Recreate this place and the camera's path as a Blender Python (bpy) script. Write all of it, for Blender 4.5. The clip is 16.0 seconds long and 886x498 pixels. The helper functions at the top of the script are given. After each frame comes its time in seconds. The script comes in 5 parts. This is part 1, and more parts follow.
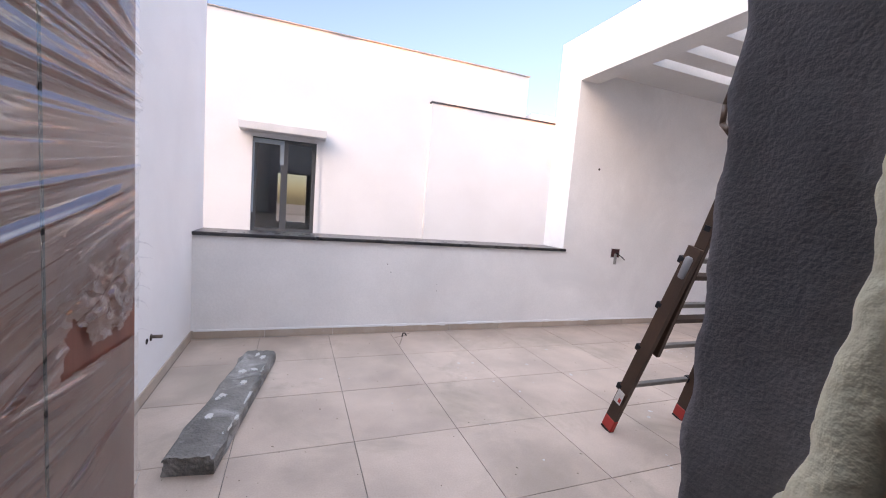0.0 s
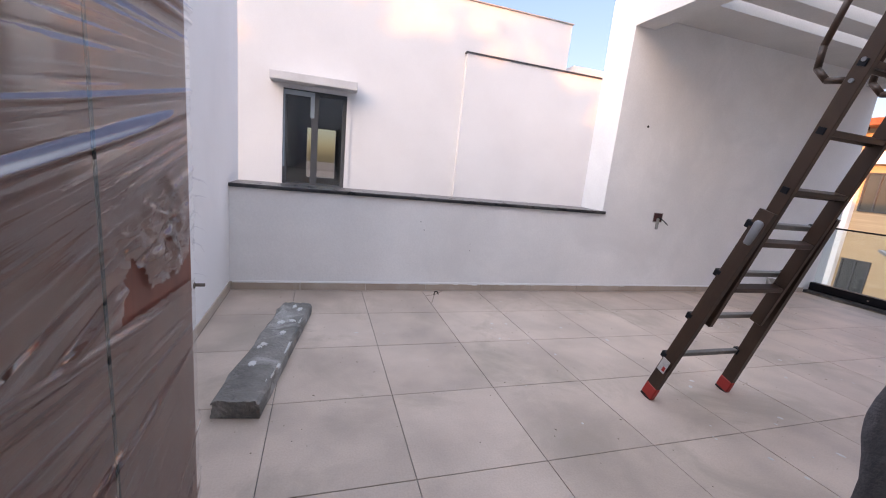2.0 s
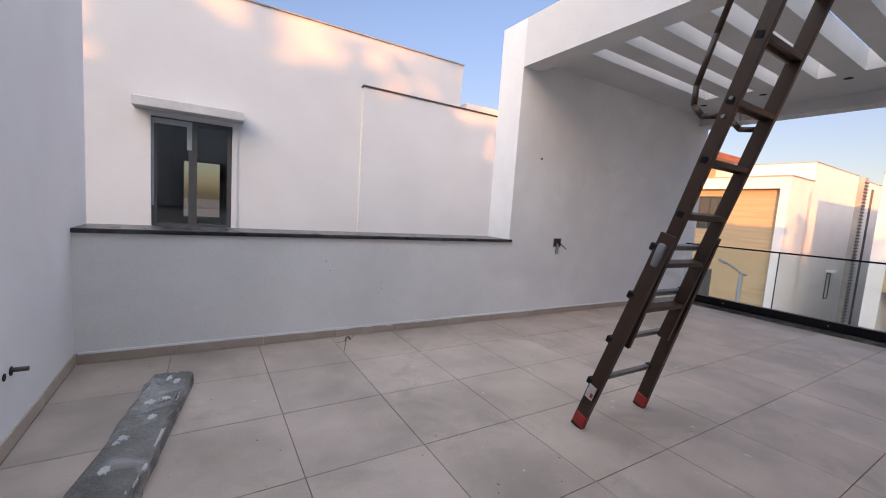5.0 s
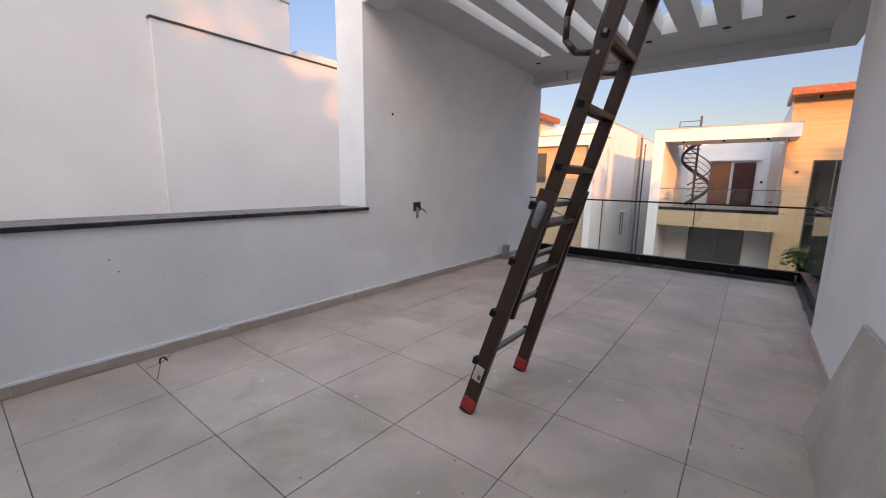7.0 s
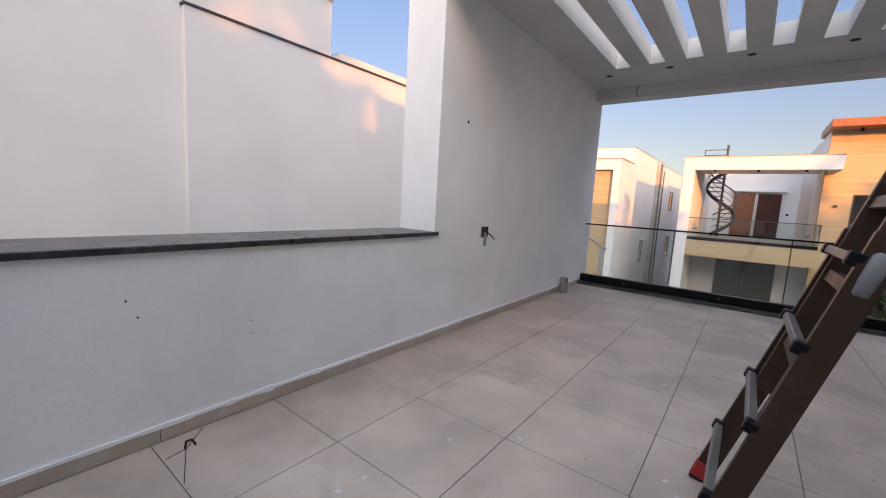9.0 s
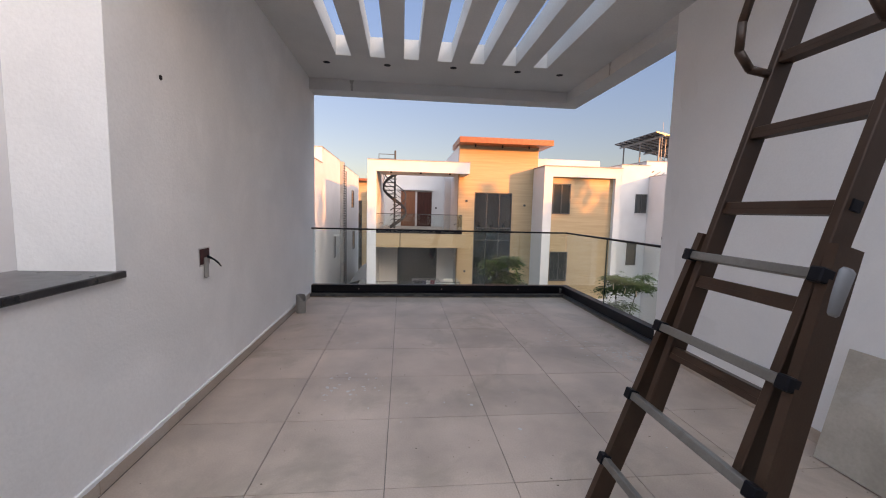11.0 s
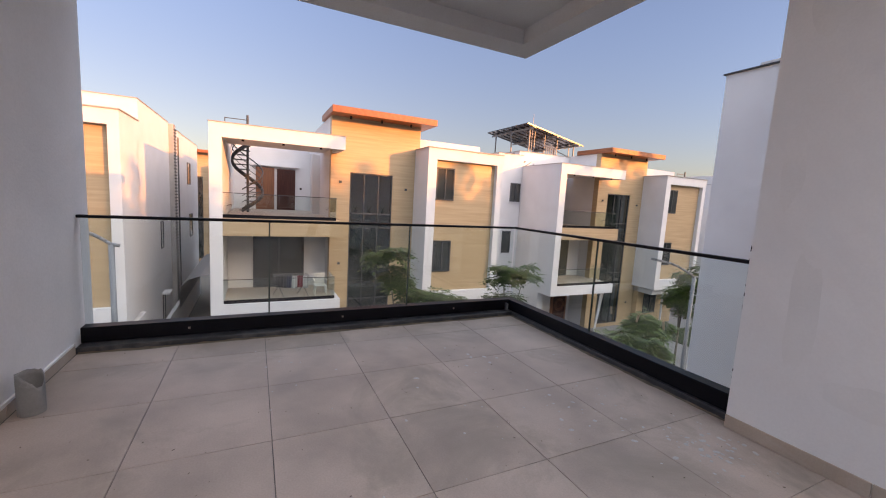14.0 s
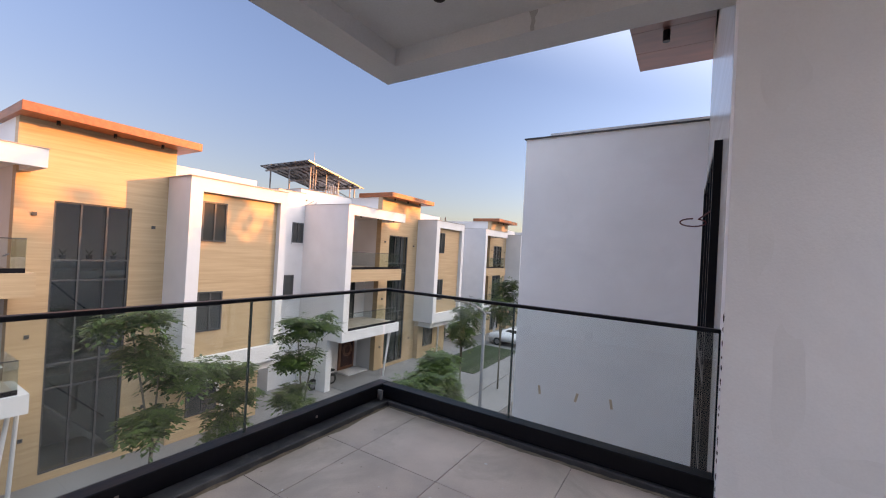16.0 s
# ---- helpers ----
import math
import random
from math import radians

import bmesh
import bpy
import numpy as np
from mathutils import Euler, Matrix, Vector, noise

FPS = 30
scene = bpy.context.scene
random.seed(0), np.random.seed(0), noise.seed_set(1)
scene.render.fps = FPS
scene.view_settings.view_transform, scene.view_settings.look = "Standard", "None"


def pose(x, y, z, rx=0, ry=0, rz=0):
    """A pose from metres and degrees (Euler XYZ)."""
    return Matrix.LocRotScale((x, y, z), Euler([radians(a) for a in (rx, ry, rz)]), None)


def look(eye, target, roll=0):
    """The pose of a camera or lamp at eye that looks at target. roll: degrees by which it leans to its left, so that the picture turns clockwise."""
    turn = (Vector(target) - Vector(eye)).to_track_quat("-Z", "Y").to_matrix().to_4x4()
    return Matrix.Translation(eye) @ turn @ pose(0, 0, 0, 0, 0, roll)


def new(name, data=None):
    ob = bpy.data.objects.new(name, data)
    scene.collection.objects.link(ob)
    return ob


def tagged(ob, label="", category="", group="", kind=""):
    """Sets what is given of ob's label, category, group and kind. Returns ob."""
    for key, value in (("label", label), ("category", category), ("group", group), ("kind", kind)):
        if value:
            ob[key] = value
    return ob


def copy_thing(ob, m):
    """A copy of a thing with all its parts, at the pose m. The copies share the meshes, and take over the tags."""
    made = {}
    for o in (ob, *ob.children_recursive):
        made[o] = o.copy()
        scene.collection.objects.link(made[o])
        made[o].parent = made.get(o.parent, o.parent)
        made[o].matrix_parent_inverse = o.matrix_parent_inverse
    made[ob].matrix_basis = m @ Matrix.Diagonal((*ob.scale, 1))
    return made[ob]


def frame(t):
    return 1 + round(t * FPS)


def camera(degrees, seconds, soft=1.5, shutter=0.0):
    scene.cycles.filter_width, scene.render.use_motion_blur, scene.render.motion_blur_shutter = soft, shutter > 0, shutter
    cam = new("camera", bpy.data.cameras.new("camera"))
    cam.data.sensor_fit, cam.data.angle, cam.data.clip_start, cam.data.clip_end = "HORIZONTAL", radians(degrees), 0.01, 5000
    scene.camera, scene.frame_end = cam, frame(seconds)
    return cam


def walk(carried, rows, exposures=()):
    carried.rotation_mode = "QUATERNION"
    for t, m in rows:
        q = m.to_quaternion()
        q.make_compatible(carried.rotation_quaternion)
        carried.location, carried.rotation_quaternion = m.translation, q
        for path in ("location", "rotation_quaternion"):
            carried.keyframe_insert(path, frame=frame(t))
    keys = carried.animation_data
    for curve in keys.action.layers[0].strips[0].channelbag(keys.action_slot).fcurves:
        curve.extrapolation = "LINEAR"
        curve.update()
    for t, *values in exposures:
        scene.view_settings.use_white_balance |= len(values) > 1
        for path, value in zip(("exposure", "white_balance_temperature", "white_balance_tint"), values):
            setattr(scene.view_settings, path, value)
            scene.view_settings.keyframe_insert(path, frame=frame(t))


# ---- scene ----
cam = camera(96.7, 16.0, 1.1)
PATH = [
    (0, (-0.1, 0.14, 1.268), (0.609, 2.001, 1.077), 4.5),
    (0.5, (-0.128, 0.167, 1.238), (0.606, 2.005, 0.949), 5.8),
    (1, (-0.153, 0.191, 1.221), (0.597, 2.007, 0.846), 6.3),
    (1.5, (-0.171, 0.191, 1.202), (0.533, 2.018, 0.794), 6.4),
    (2, (-0.163, 0.255, 1.224), (0.439, 2.121, 0.828), 5.8),
    (2.5, (-0.23, 0.307, 1.219), (0.283, 2.205, 0.853), 5.4),
    (3, (-0.336, 0.338, 1.239), (0.269, 2.216, 0.914), 5.1),
    (3.5, (-0.335, 0.37, 1.227), (0.496, 2.167, 0.941), 5.6),
    (4, (-0.248, 0.337, 1.215), (0.725, 2.067, 0.968), 6.0),
    (4.2, (-0.209, 0.328, 1.227), (0.767, 2.057, 0.986), 6.1),
    (6.3, (-0.07, 0.816, 1.22), (1.205, 2.346, 1.045), -3.0),
    (6.5, (-0.025, 0.819, 1.236), (1.329, 2.272, 1.002), -2.1),
    (7, (0.149, 0.866, 1.216), (1.71, 2.068, 0.876), 0.9),
    (7.5, (0.278, 1.033, 1.144), (1.815, 2.289, 0.899), 5.0),
    (8, (0.275, 1.287, 1.19), (1.891, 2.432, 0.912), 2.9),
    (8.5, (0.279, 1.557, 1.175), (1.875, 2.722, 0.867), 2.3),
    (9, (0.303, 1.887, 1.21), (1.874, 3.1, 0.962), 3.2),
    (9.5, (0.357, 2.182, 1.229), (2.206, 2.868, 0.897), 2.8),
    (10, (0.517, 2.396, 1.248), (2.495, 2.579, 1.015), 3.4),
    (12.3, (1.716, 2.851, 1.246), (3.653, 2.436, 0.973), 1.6),
    (12.5, (1.842, 2.852, 1.238), (3.771, 2.403, 0.962), 2.0),
    (13, (2.234, 2.837, 1.227), (4.146, 2.293, 1.007), 3.0),
    (13.5, (2.67, 2.865, 1.235), (4.535, 2.178, 1.012), 3.4),
    (14, (3.093, 2.831, 1.21), (4.882, 1.969, 0.967), 3.3),
    (14.5, (3.504, 2.853, 1.214), (5.158, 1.754, 0.973), 3.1),
    (15, (3.861, 2.83, 1.225), (5.32, 1.471, 1.066), 3.2),
    (15.5, (4.19, 2.834, 1.277), (5.418, 1.257, 1.219), 3.1),
    (16, (4.481, 2.886, 1.307), (5.538, 1.189, 1.324), 3.2),
]
walk(cam, [(t, look(eye, target, roll)) for t, eye, target, roll in PATH], [(0, 2.85, 11200, 32), (1.0, 2.72, 11200, 32), (2.0, 2.53, 10900, 31), (3.5, 2.27, 10900, 29), (7, 2.0, 10900, 26), (10, 2.0, 10900, 26), (12.5, 2.15, 12600, 30), (13.5, 2.11, 12200, 32), (14.5, 2.10, 11000, 30), (16, 2.26, 10900, 29)])

# ---- light ----
world = bpy.data.worlds.new("world")
scene.world = world
world.use_nodes = True
SUN_EL, SUN_AZ = 10.5, 218.0     # elevation; where the sun stands, degrees from +x towards +y
wn = world.node_tree
sky = wn.nodes.new("ShaderNodeTexSky")
sky.sky_type = 'NISHITA'
sky.sun_disc = False
sky.sun_elevation = radians(SUN_EL)
sky.sun_rotation = radians(90.0 - SUN_AZ)
sky.air_density, sky.dust_density, sky.ozone_density = 1.0, 1.2, 3.0
# added warm overhead glow, strongest near the zenith, to lift the terrace; low sky dimmed
wco = wn.nodes.new("ShaderNodeTexCoord")
wdot = wn.nodes.new("ShaderNodeVectorMath")
wdot.operation = 'DOT_PRODUCT'
wdot.inputs[1].default_value = (-0.22, -0.05, 0.975)
wn.links.new(wco.outputs["Generated"], wdot.inputs[0])
wmap = wn.nodes.new("ShaderNodeMapRange")
wmap.interpolation_type = 'SMOOTHSTEP'
wmap.inputs["From Min"].default_value, wmap.inputs["From Max"].default_value = 0.36, 1.0
wn.links.new(wdot.outputs["Value"], wmap.inputs["Value"])
wlow = wn.nodes.new("ShaderNodeMapRange")
wlow.interpolation_type = 'SMOOTHSTEP'
wlow.inputs["From Min"].default_value, wlow.inputs["From Max"].default_value = -0.12, 0.34
wn.links.new(wdot.outputs["Value"], wlow.inputs["Value"])
wbase = wn.nodes.new("ShaderNodeMix")
wbase.data_type = 'RGBA'
wbase.inputs["A"].default_value, wbase.inputs["B"].default_value = (0.335, 0.34, 0.40, 1), (0.385, 0.47, 0.605, 1)
wn.links.new(wlow.outputs["Result"], wbase.inputs["Factor"])
wmix = wn.nodes.new("ShaderNodeMix")
wmix.data_type = 'RGBA'
wn.links.new(wbase.outputs["Result"], wmix.inputs["A"])
wmix.inputs["B"].default_value = (5.5, 4.75, 3.95, 1)
wn.links.new(wmap.outputs["Result"], wmix.inputs["Factor"])
wmul = wn.nodes.new("ShaderNodeMix")
wmul.data_type, wmul.blend_type, wmul.clamp_result = 'RGBA', 'MULTIPLY', False
wmul.inputs["Factor"].default_value = 1
wn.links.new(sky.outputs[0], wmul.inputs["A"])
wn.links.new(wmix.outputs["Result"], wmul.inputs["B"])
wn.links.new(wmul.outputs["Result"], wn.nodes["Background"].inputs[0])
wn.nodes["Background"].inputs[1].default_value = 0.15
sun = new("sun", bpy.data.lights.new("sun", "SUN"))
sun.data.energy, sun.data.angle, sun.data.color = 1.65, radians(0.5), (1.0, 0.45, 0.15)
d = Vector((math.cos(radians(SUN_AZ)) * math.cos(radians(SUN_EL)), math.sin(radians(SUN_AZ)) * math.cos(radians(SUN_EL)), math.sin(radians(SUN_EL))))
sun.matrix_world = Matrix.Translation(d * 60) @ d.to_track_quat("Z", "Y").to_matrix().to_4x4()


# ---- materials ----
def mat(name, base, rough=0.6, vary=0.12, scale=3.0, fine=60.0, bump=0.15, metal=0.0, spec=0.5, stain=None, stain_amt=0.0, per=0.0, dist=0.01):
    """A painted or mineral surface: two scales of colour variation, optional stains, fine relief."""
    m = bpy.data.materials.new(name)
    m.use_nodes = True
    t = m.node_tree
    n, l = t.nodes, t.links
    b = n["Principled BSDF"]
    b.inputs["Metallic"].default_value = metal
    b.inputs["Specular IOR Level"].default_value = spec
    co = n.new("ShaderNodeTexCoord")
    geo = n.new("ShaderNodeNewGeometry")
    n1 = n.new("ShaderNodeTexNoise")
    n1.inputs["Scale"].default_value, n1.inputs["Detail"].default_value = scale, 5
    n2 = n.new("ShaderNodeTexNoise")
    n2.inputs["Scale"].default_value, n2.inputs["Detail"].default_value = fine, 3
    for q in (n1, n2):
        l.new(geo.outputs["Position"], q.inputs["Vector"])
    r = n.new("ShaderNodeValToRGB")
    r.color_ramp.elements[0].position, r.color_ramp.elements[1].position = 0.3, 0.7
    r.color_ramp.elements[0].color = (*[c * (1 - vary) for c in base], 1)
    r.color_ramp.elements[1].color = (*[min(1, c * (1 + vary * 0.6)) for c in base], 1)
    l.new(n1.outputs["Fac"], r.inputs["Fac"])
    mx = n.new("ShaderNodeMix")
    mx.data_type, mx.blend_type = 'RGBA', 'MULTIPLY'
    mx.inputs["Factor"].default_value = 0.35 * min(1, vary * 6)
    l.new(r.outputs["Color"], mx.inputs["A"])
    l.new(n2.outputs["Fac"], mx.inputs["B"])
    g = n.new("ShaderNodeGamma")
    g.inputs["Gamma"].default_value = 0.5
    l.new(n2.outputs["Fac"], g.inputs["Color"])
    l.new(g.outputs["Color"], mx.inputs["B"])
    out = mx.outputs["Result"]
    if per:
        oi = n.new("ShaderNodeObjectInfo")
        mp = n.new("ShaderNodeMapRange")
        mp.inputs["To Min"].default_value, mp.inputs["To Max"].default_value = 1 - per, 1 + per * 0.5
        l.new(oi.outputs["Random"], mp.inputs["Value"])
        m2 = n.new("ShaderNodeMix")
        m2.data_type, m2.blend_type = 'RGBA', 'MULTIPLY'
        m2.inputs["Factor"].default_value = 1
        l.new(out, m2.inputs["A"])
        l.new(mp.outputs["Result"], m2.inputs["B"])
        out = m2.outputs["Result"]
    if stain:
        n3 = n.new("ShaderNodeTexNoise")
        n3.inputs["Scale"].default_value, n3.inputs["Detail"].default_value, n3.inputs["Roughness"].default_value = scale * 0.6, 8, 0.65
        n3.inputs["Distortion"].default_value = 0.6
        l.new(geo.outputs["Position"], n3.inputs["Vector"])
        r3 = n.new("ShaderNodeValToRGB")
        r3.color_ramp.elements[0].position, r3.color_ramp.elements[1].position = 0.52, 0.68
        r3.color_ramp.elements[0].color, r3.color_ramp.elements[1].color = (0, 0, 0, 1), (stain_amt, stain_amt, stain_amt, 1)
        l.new(n3.outputs["Fac"], r3.inputs["Fac"])
        m3 = n.new("ShaderNodeMix")
        m3.data_type = 'RGBA'
        l.new(r3.outputs["Color"], m3.inputs["Factor"])
        l.new(out, m3.inputs["A"])
        m3.inputs["B"].default_value = (*stain, 1)
        out = m3.outputs["Result"]
    l.new(out, b.inputs["Base Color"])
    mr = n.new("ShaderNodeMapRange")
    mr.inputs["To Min"].default_value, mr.inputs["To Max"].default_value = max(0.02, rough - 0.12), min(1, rough + 0.12)
    l.new(n1.outputs["Fac"], mr.inputs["Value"])
    l.new(mr.outputs["Result"], b.inputs["Roughness"])
    if bump:
        bp = n.new("ShaderNodeBump")
        bp.inputs["Strength"].default_value, bp.inputs["Distance"].default_value = bump, dist
        l.new(n2.outputs["Fac"], bp.inputs["Height"])
        l.new(bp.outputs["Normal"], b.inputs["Normal"])
    return m


def grained(name, dark, light, axis_scale, rough=0.5, bump=0.1, spec=0.5):
    """Wood or veined stone: noise drawn out along one axis."""
    m = bpy.data.materials.new(name)
    m.use_nodes = True
    n, l = m.node_tree.nodes, m.node_tree.links
    b = n["Principled BSDF"]
    geo = n.new("ShaderNodeNewGeometry")
    mp = n.new("ShaderNodeMapping")
    mp.inputs["Scale"].default_value = axis_scale
    l.new(geo.outputs["Position"], mp.inputs["Vector"])
    n1 = n.new("ShaderNodeTexNoise")
    n1.inputs["Scale"].default_value, n1.inputs["Detail"].default_value, n1.inputs["Roughness"].default_value = 1.0, 8, 0.6
    n1.inputs["Distortion"].default_value = 0.4
    l.new(mp.outputs["Vector"], n1.inputs["Vector"])
    r = n.new("ShaderNodeValToRGB")
    r.color_ramp.elements[0].position, r.color_ramp.elements[1].position = 0.32, 0.68
    r.color_ramp.elements[0].color, r.color_ramp.elements[1].color = (*dark, 1), (*light, 1)
    l.new(n1.outputs["Fac"], r.inputs["Fac"])
    l.new(r.outputs["Color"], b.inputs["Base Color"])
    b.inputs["Roughness"].default_value = rough
    b.inputs["Specular IOR Level"].default_value = spec
    if bump:
        bp = n.new("ShaderNodeBump")
        bp.inputs["Strength"].default_value, bp.inputs["Distance"].default_value = bump, 0.004
        l.new(n1.outputs["Fac"], bp.inputs["Height"])
        l.new(bp.outputs["Normal"], b.inputs["Normal"])
    return m


def glass(name, tint=(0.9, 0.97, 0.95), gloss=0.12, rough=0.0):
    """A thin pane: clear, with a grazing-angle reflection."""
    m = bpy.data.materials.new(name)
    m.use_nodes = True
    n, l = m.node_tree.nodes, m.node_tree.links
    n.remove(n["Principled BSDF"])
    tr = n.new("ShaderNodeBsdfTransparent")
    tr.inputs["Color"].default_value = (*tint, 1)
    gl = n.new("ShaderNodeBsdfGlossy")
    gl.inputs["Roughness"].default_value = rough
    lw = n.new("ShaderNodeLayerWeight")
    lw.inputs["Blend"].default_value = 0.5
    fr = n.new("ShaderNodeMath")
    fr.operation = 'POWER'
    fr.inputs[1].default_value = 4.5
    l.new(lw.outputs["Facing"], fr.inputs[0])
    mu = n.new("ShaderNodeMath")
    mu.operation = 'MULTIPLY_ADD'
    mu.inputs[1].default_value, mu.inputs[2].default_value = 0.8, gloss
    l.new(fr.outputs["Value"], mu.inputs[0])
    mx = n.new("ShaderNodeMixShader")
    l.new(mu.outputs["Value"], mx.inputs["Fac"])
    l.new(tr.outputs["BSDF"], mx.inputs[1])
    l.new(gl.outputs["BSDF"], mx.inputs[2])
    l.new(mx.outputs["Shader"], n["Material Output"].inputs["Surface"])
    return m


M_WHITE = mat("white_paint", (0.65, 0.65, 0.655), 0.75, 0.05, 1.2, 90, 0.12, spec=0.3)
M_TERRACE = mat("terrace_white_paint", (0.84, 0.84, 0.84), 0.8, 0.05, 1.3, 90, 0.12, spec=0.3, stain=(0.74, 0.74, 0.745), stain_amt=0.6)
M_PUTTY = mat("putty_wall", (0.84, 0.83, 0.82), 0.85, 0.08, 1.4, 70, 0.15, spec=0.25, stain=(0.70, 0.695, 0.69), stain_amt=0.65)
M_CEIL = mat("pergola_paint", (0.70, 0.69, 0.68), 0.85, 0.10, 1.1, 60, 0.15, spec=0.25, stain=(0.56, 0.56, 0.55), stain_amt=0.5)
M_TILE = mat("floor_tile", (0.545, 0.418, 0.352), 0.48, 0.24, 2.2, 120, 0.05, spec=0.4, stain=(0.32, 0.255, 0.205), stain_amt=0.85, per=0.09)
M_GROUT = mat("grout", (0.16, 0.15, 0.14), 0.9, 0.2, 8, 200, 0.2)
M_SKIRT = mat("skirting_tile", (0.50, 0.395, 0.325), 0.5, 0.12, 3, 120, 0.08, stain=(0.62, 0.6, 0.58), stain_amt=0.35, per=0.08)
M_GRANITE = mat("dark_granite", (0.04, 0.04, 0.045), 0.4, 0.35, 6, 160, 0.1, stain=(0.2, 0.19, 0.18), stain_amt=0.35)
M_COPING = mat("black_coping_granite", (0.022, 0.022, 0.027), 0.3, 0.4, 7, 160, 0.1, stain=(0.22, 0.21, 0.2), stain_amt=0.22)
M_BLACK = mat("black_aluminium", (0.006, 0.006, 0.009), 0.4, 0.2, 5, 120, 0.05, spec=0.16, stain=(0.06, 0.06, 0.06), stain_amt=0.04)
M_GLASS = glass("rail_glass", (0.93, 0.975, 0.97), 0.05)
M_GLASSEDGE = mat("glass_edge", (0.05, 0.075, 0.07), 0.2, 0.2, 8, 60, 0.0, spec=0.6)
M_CLAD = grained("travertine_cladding", (0.385, 0.262, 0.155), (0.485, 0.345, 0.215), (2.0, 0.5, 14.0), 0.5, 0.06)
M_DARKGLASS = mat("dark_window_glass", (0.05, 0.056, 0.057), 0.06, 0.2, 0.7, 20, 0.0, spec=0.8)
M_FRAME = mat("grey_window_frame", (0.05, 0.055, 0.06), 0.45, 0.1, 4, 80, 0.05)
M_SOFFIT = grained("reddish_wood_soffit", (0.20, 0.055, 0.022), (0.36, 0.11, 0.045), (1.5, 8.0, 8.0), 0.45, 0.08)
# same wood as M_SOFFIT, with the shade under the own canopy put into its colour
M_SHADESOFFIT = grained("shaded_red_soffit_boards", (0.085, 0.022, 0.014), (0.15, 0.04, 0.024), (1.5, 8.0, 8.0), 0.45, 0.08)
M_DOORWOOD = grained("brown_door_wood", (0.185, 0.046, 0.031), (0.265, 0.072, 0.046), (30.0, 30.0, 1.6), 0.35, 0.05)
M_ROAD = mat("paving", (0.14, 0.125, 0.115), 0.85, 0.2, 0.8, 12, 0.2)
M_GRASS = mat("lawn", (0.022, 0.045, 0.014), 0.9, 0.4, 2, 40, 0.3)
M_DRIVE = mat("driveway_paving", (0.22, 0.215, 0.21), 0.85, 0.15, 0.6, 10, 0.2)
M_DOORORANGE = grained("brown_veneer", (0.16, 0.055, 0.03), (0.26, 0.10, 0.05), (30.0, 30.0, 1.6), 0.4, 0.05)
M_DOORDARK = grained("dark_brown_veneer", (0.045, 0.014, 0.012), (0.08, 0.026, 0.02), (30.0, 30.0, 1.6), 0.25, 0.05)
M_PANEL = mat("photovoltaic", (0.06, 0.065, 0.075), 0.25, 0.2, 2, 20, 0.0)
M_STEEL = mat("galvanised_steel", (0.25, 0.25, 0.26), 0.5, 0.15, 5, 60, 0.1, metal=0.6)
M_PALECLAD = grained("pale_stone_cladding", (0.52, 0.50, 0.47), (0.62, 0.60, 0.57), (2.0, 0.5, 14.0), 0.25, 0.02)
M_INROOM = mat("bare_plaster", (0.62, 0.60, 0.58), 0.9, 0.2, 2, 40, 0.3)
M_GREYCAP = mat("grey_coping", (0.35, 0.34, 0.33), 0.8, 0.15, 3, 60, 0.2)
M_GREYWHITE = mat("greyish_concrete_paint", (0.55, 0.55, 0.56), 0.85, 0.12, 3, 60, 0.2)
M_HALLGLASS = glass("tinted_hall_glass", (0.62, 0.67, 0.66), 0.09)
M_WINGLASS = glass("clear_window_glass", (0.62, 0.64, 0.64), 0.06)
M_FILMBLUE = mat("pale_film", (0.25, 0.32, 0.36), 0.4, 0.2, 6, 50, 0.1)
M_GROUND = mat("bare_ground", (0.17, 0.155, 0.135), 0.95, 0.25, 0.5, 8, 0.3)
M_AWNING = mat("grey_sheet", (0.3, 0.31, 0.32), 0.5, 0.15, 1, 20, 0.1)
M_TAPE = mat("beige_tape", (0.5, 0.42, 0.3), 0.6, 0.1, 20, 90, 0.05)
M_BARK = mat("bark", (0.16, 0.14, 0.11), 0.9, 0.3, 6, 60, 0.4)
M_LAMPGREY = mat("lamp_grey", (0.2, 0.21, 0.22), 0.45, 0.1, 4, 60, 0.05)
M_RUBBER = mat("black_rubber", (0.02, 0.02, 0.02), 0.8, 0.2, 6, 90, 0.1)
M_CARWHITE = mat("white_car_paint", (0.75, 0.75, 0.76), 0.15, 0.03, 2, 60, 0.0)
M_CLOTHBLACK = mat("black_cloth", (0.02, 0.02, 0.025), 0.95, 0.3, 20, 200, 0.2)
M_CLOTHBLUE = mat("dark_blue_cloth", (0.03, 0.045, 0.10), 0.95, 0.3, 20, 200, 0.2)
M_CLOTHWHITE = mat("white_cloth", (0.65, 0.65, 0.66), 0.95, 0.1, 20, 200, 0.2)
M_CLOTHRED = mat("red_cloth", (0.35, 0.03, 0.05), 0.95, 0.2, 20, 200, 0.2)
M_PLASTIC = mat("cream_plastic", (0.62, 0.60, 0.55), 0.4, 0.05, 5, 80, 0.02)
M_LADDER = mat("brown_anodised", (0.060, 0.029, 0.018), 0.4, 0.15, 6, 150, 0.04, metal=0.2, spec=0.4, stain=(0.11, 0.07, 0.045), stain_amt=0.25)
M_LADDERGREY = mat("worn_anodised", (0.21, 0.195, 0.18), 0.42, 0.15, 8, 150, 0.05, metal=0.5, stain=(0.4, 0.39, 0.37), stain_amt=0.3)
M_REDPLASTIC = mat("red_plastic", (0.45, 0.025, 0.02), 0.45, 0.15, 9, 90, 0.05)
M_LOCKGREY = mat("grey_plastic", (0.2, 0.2, 0.21), 0.45, 0.1, 8, 90, 0.04)
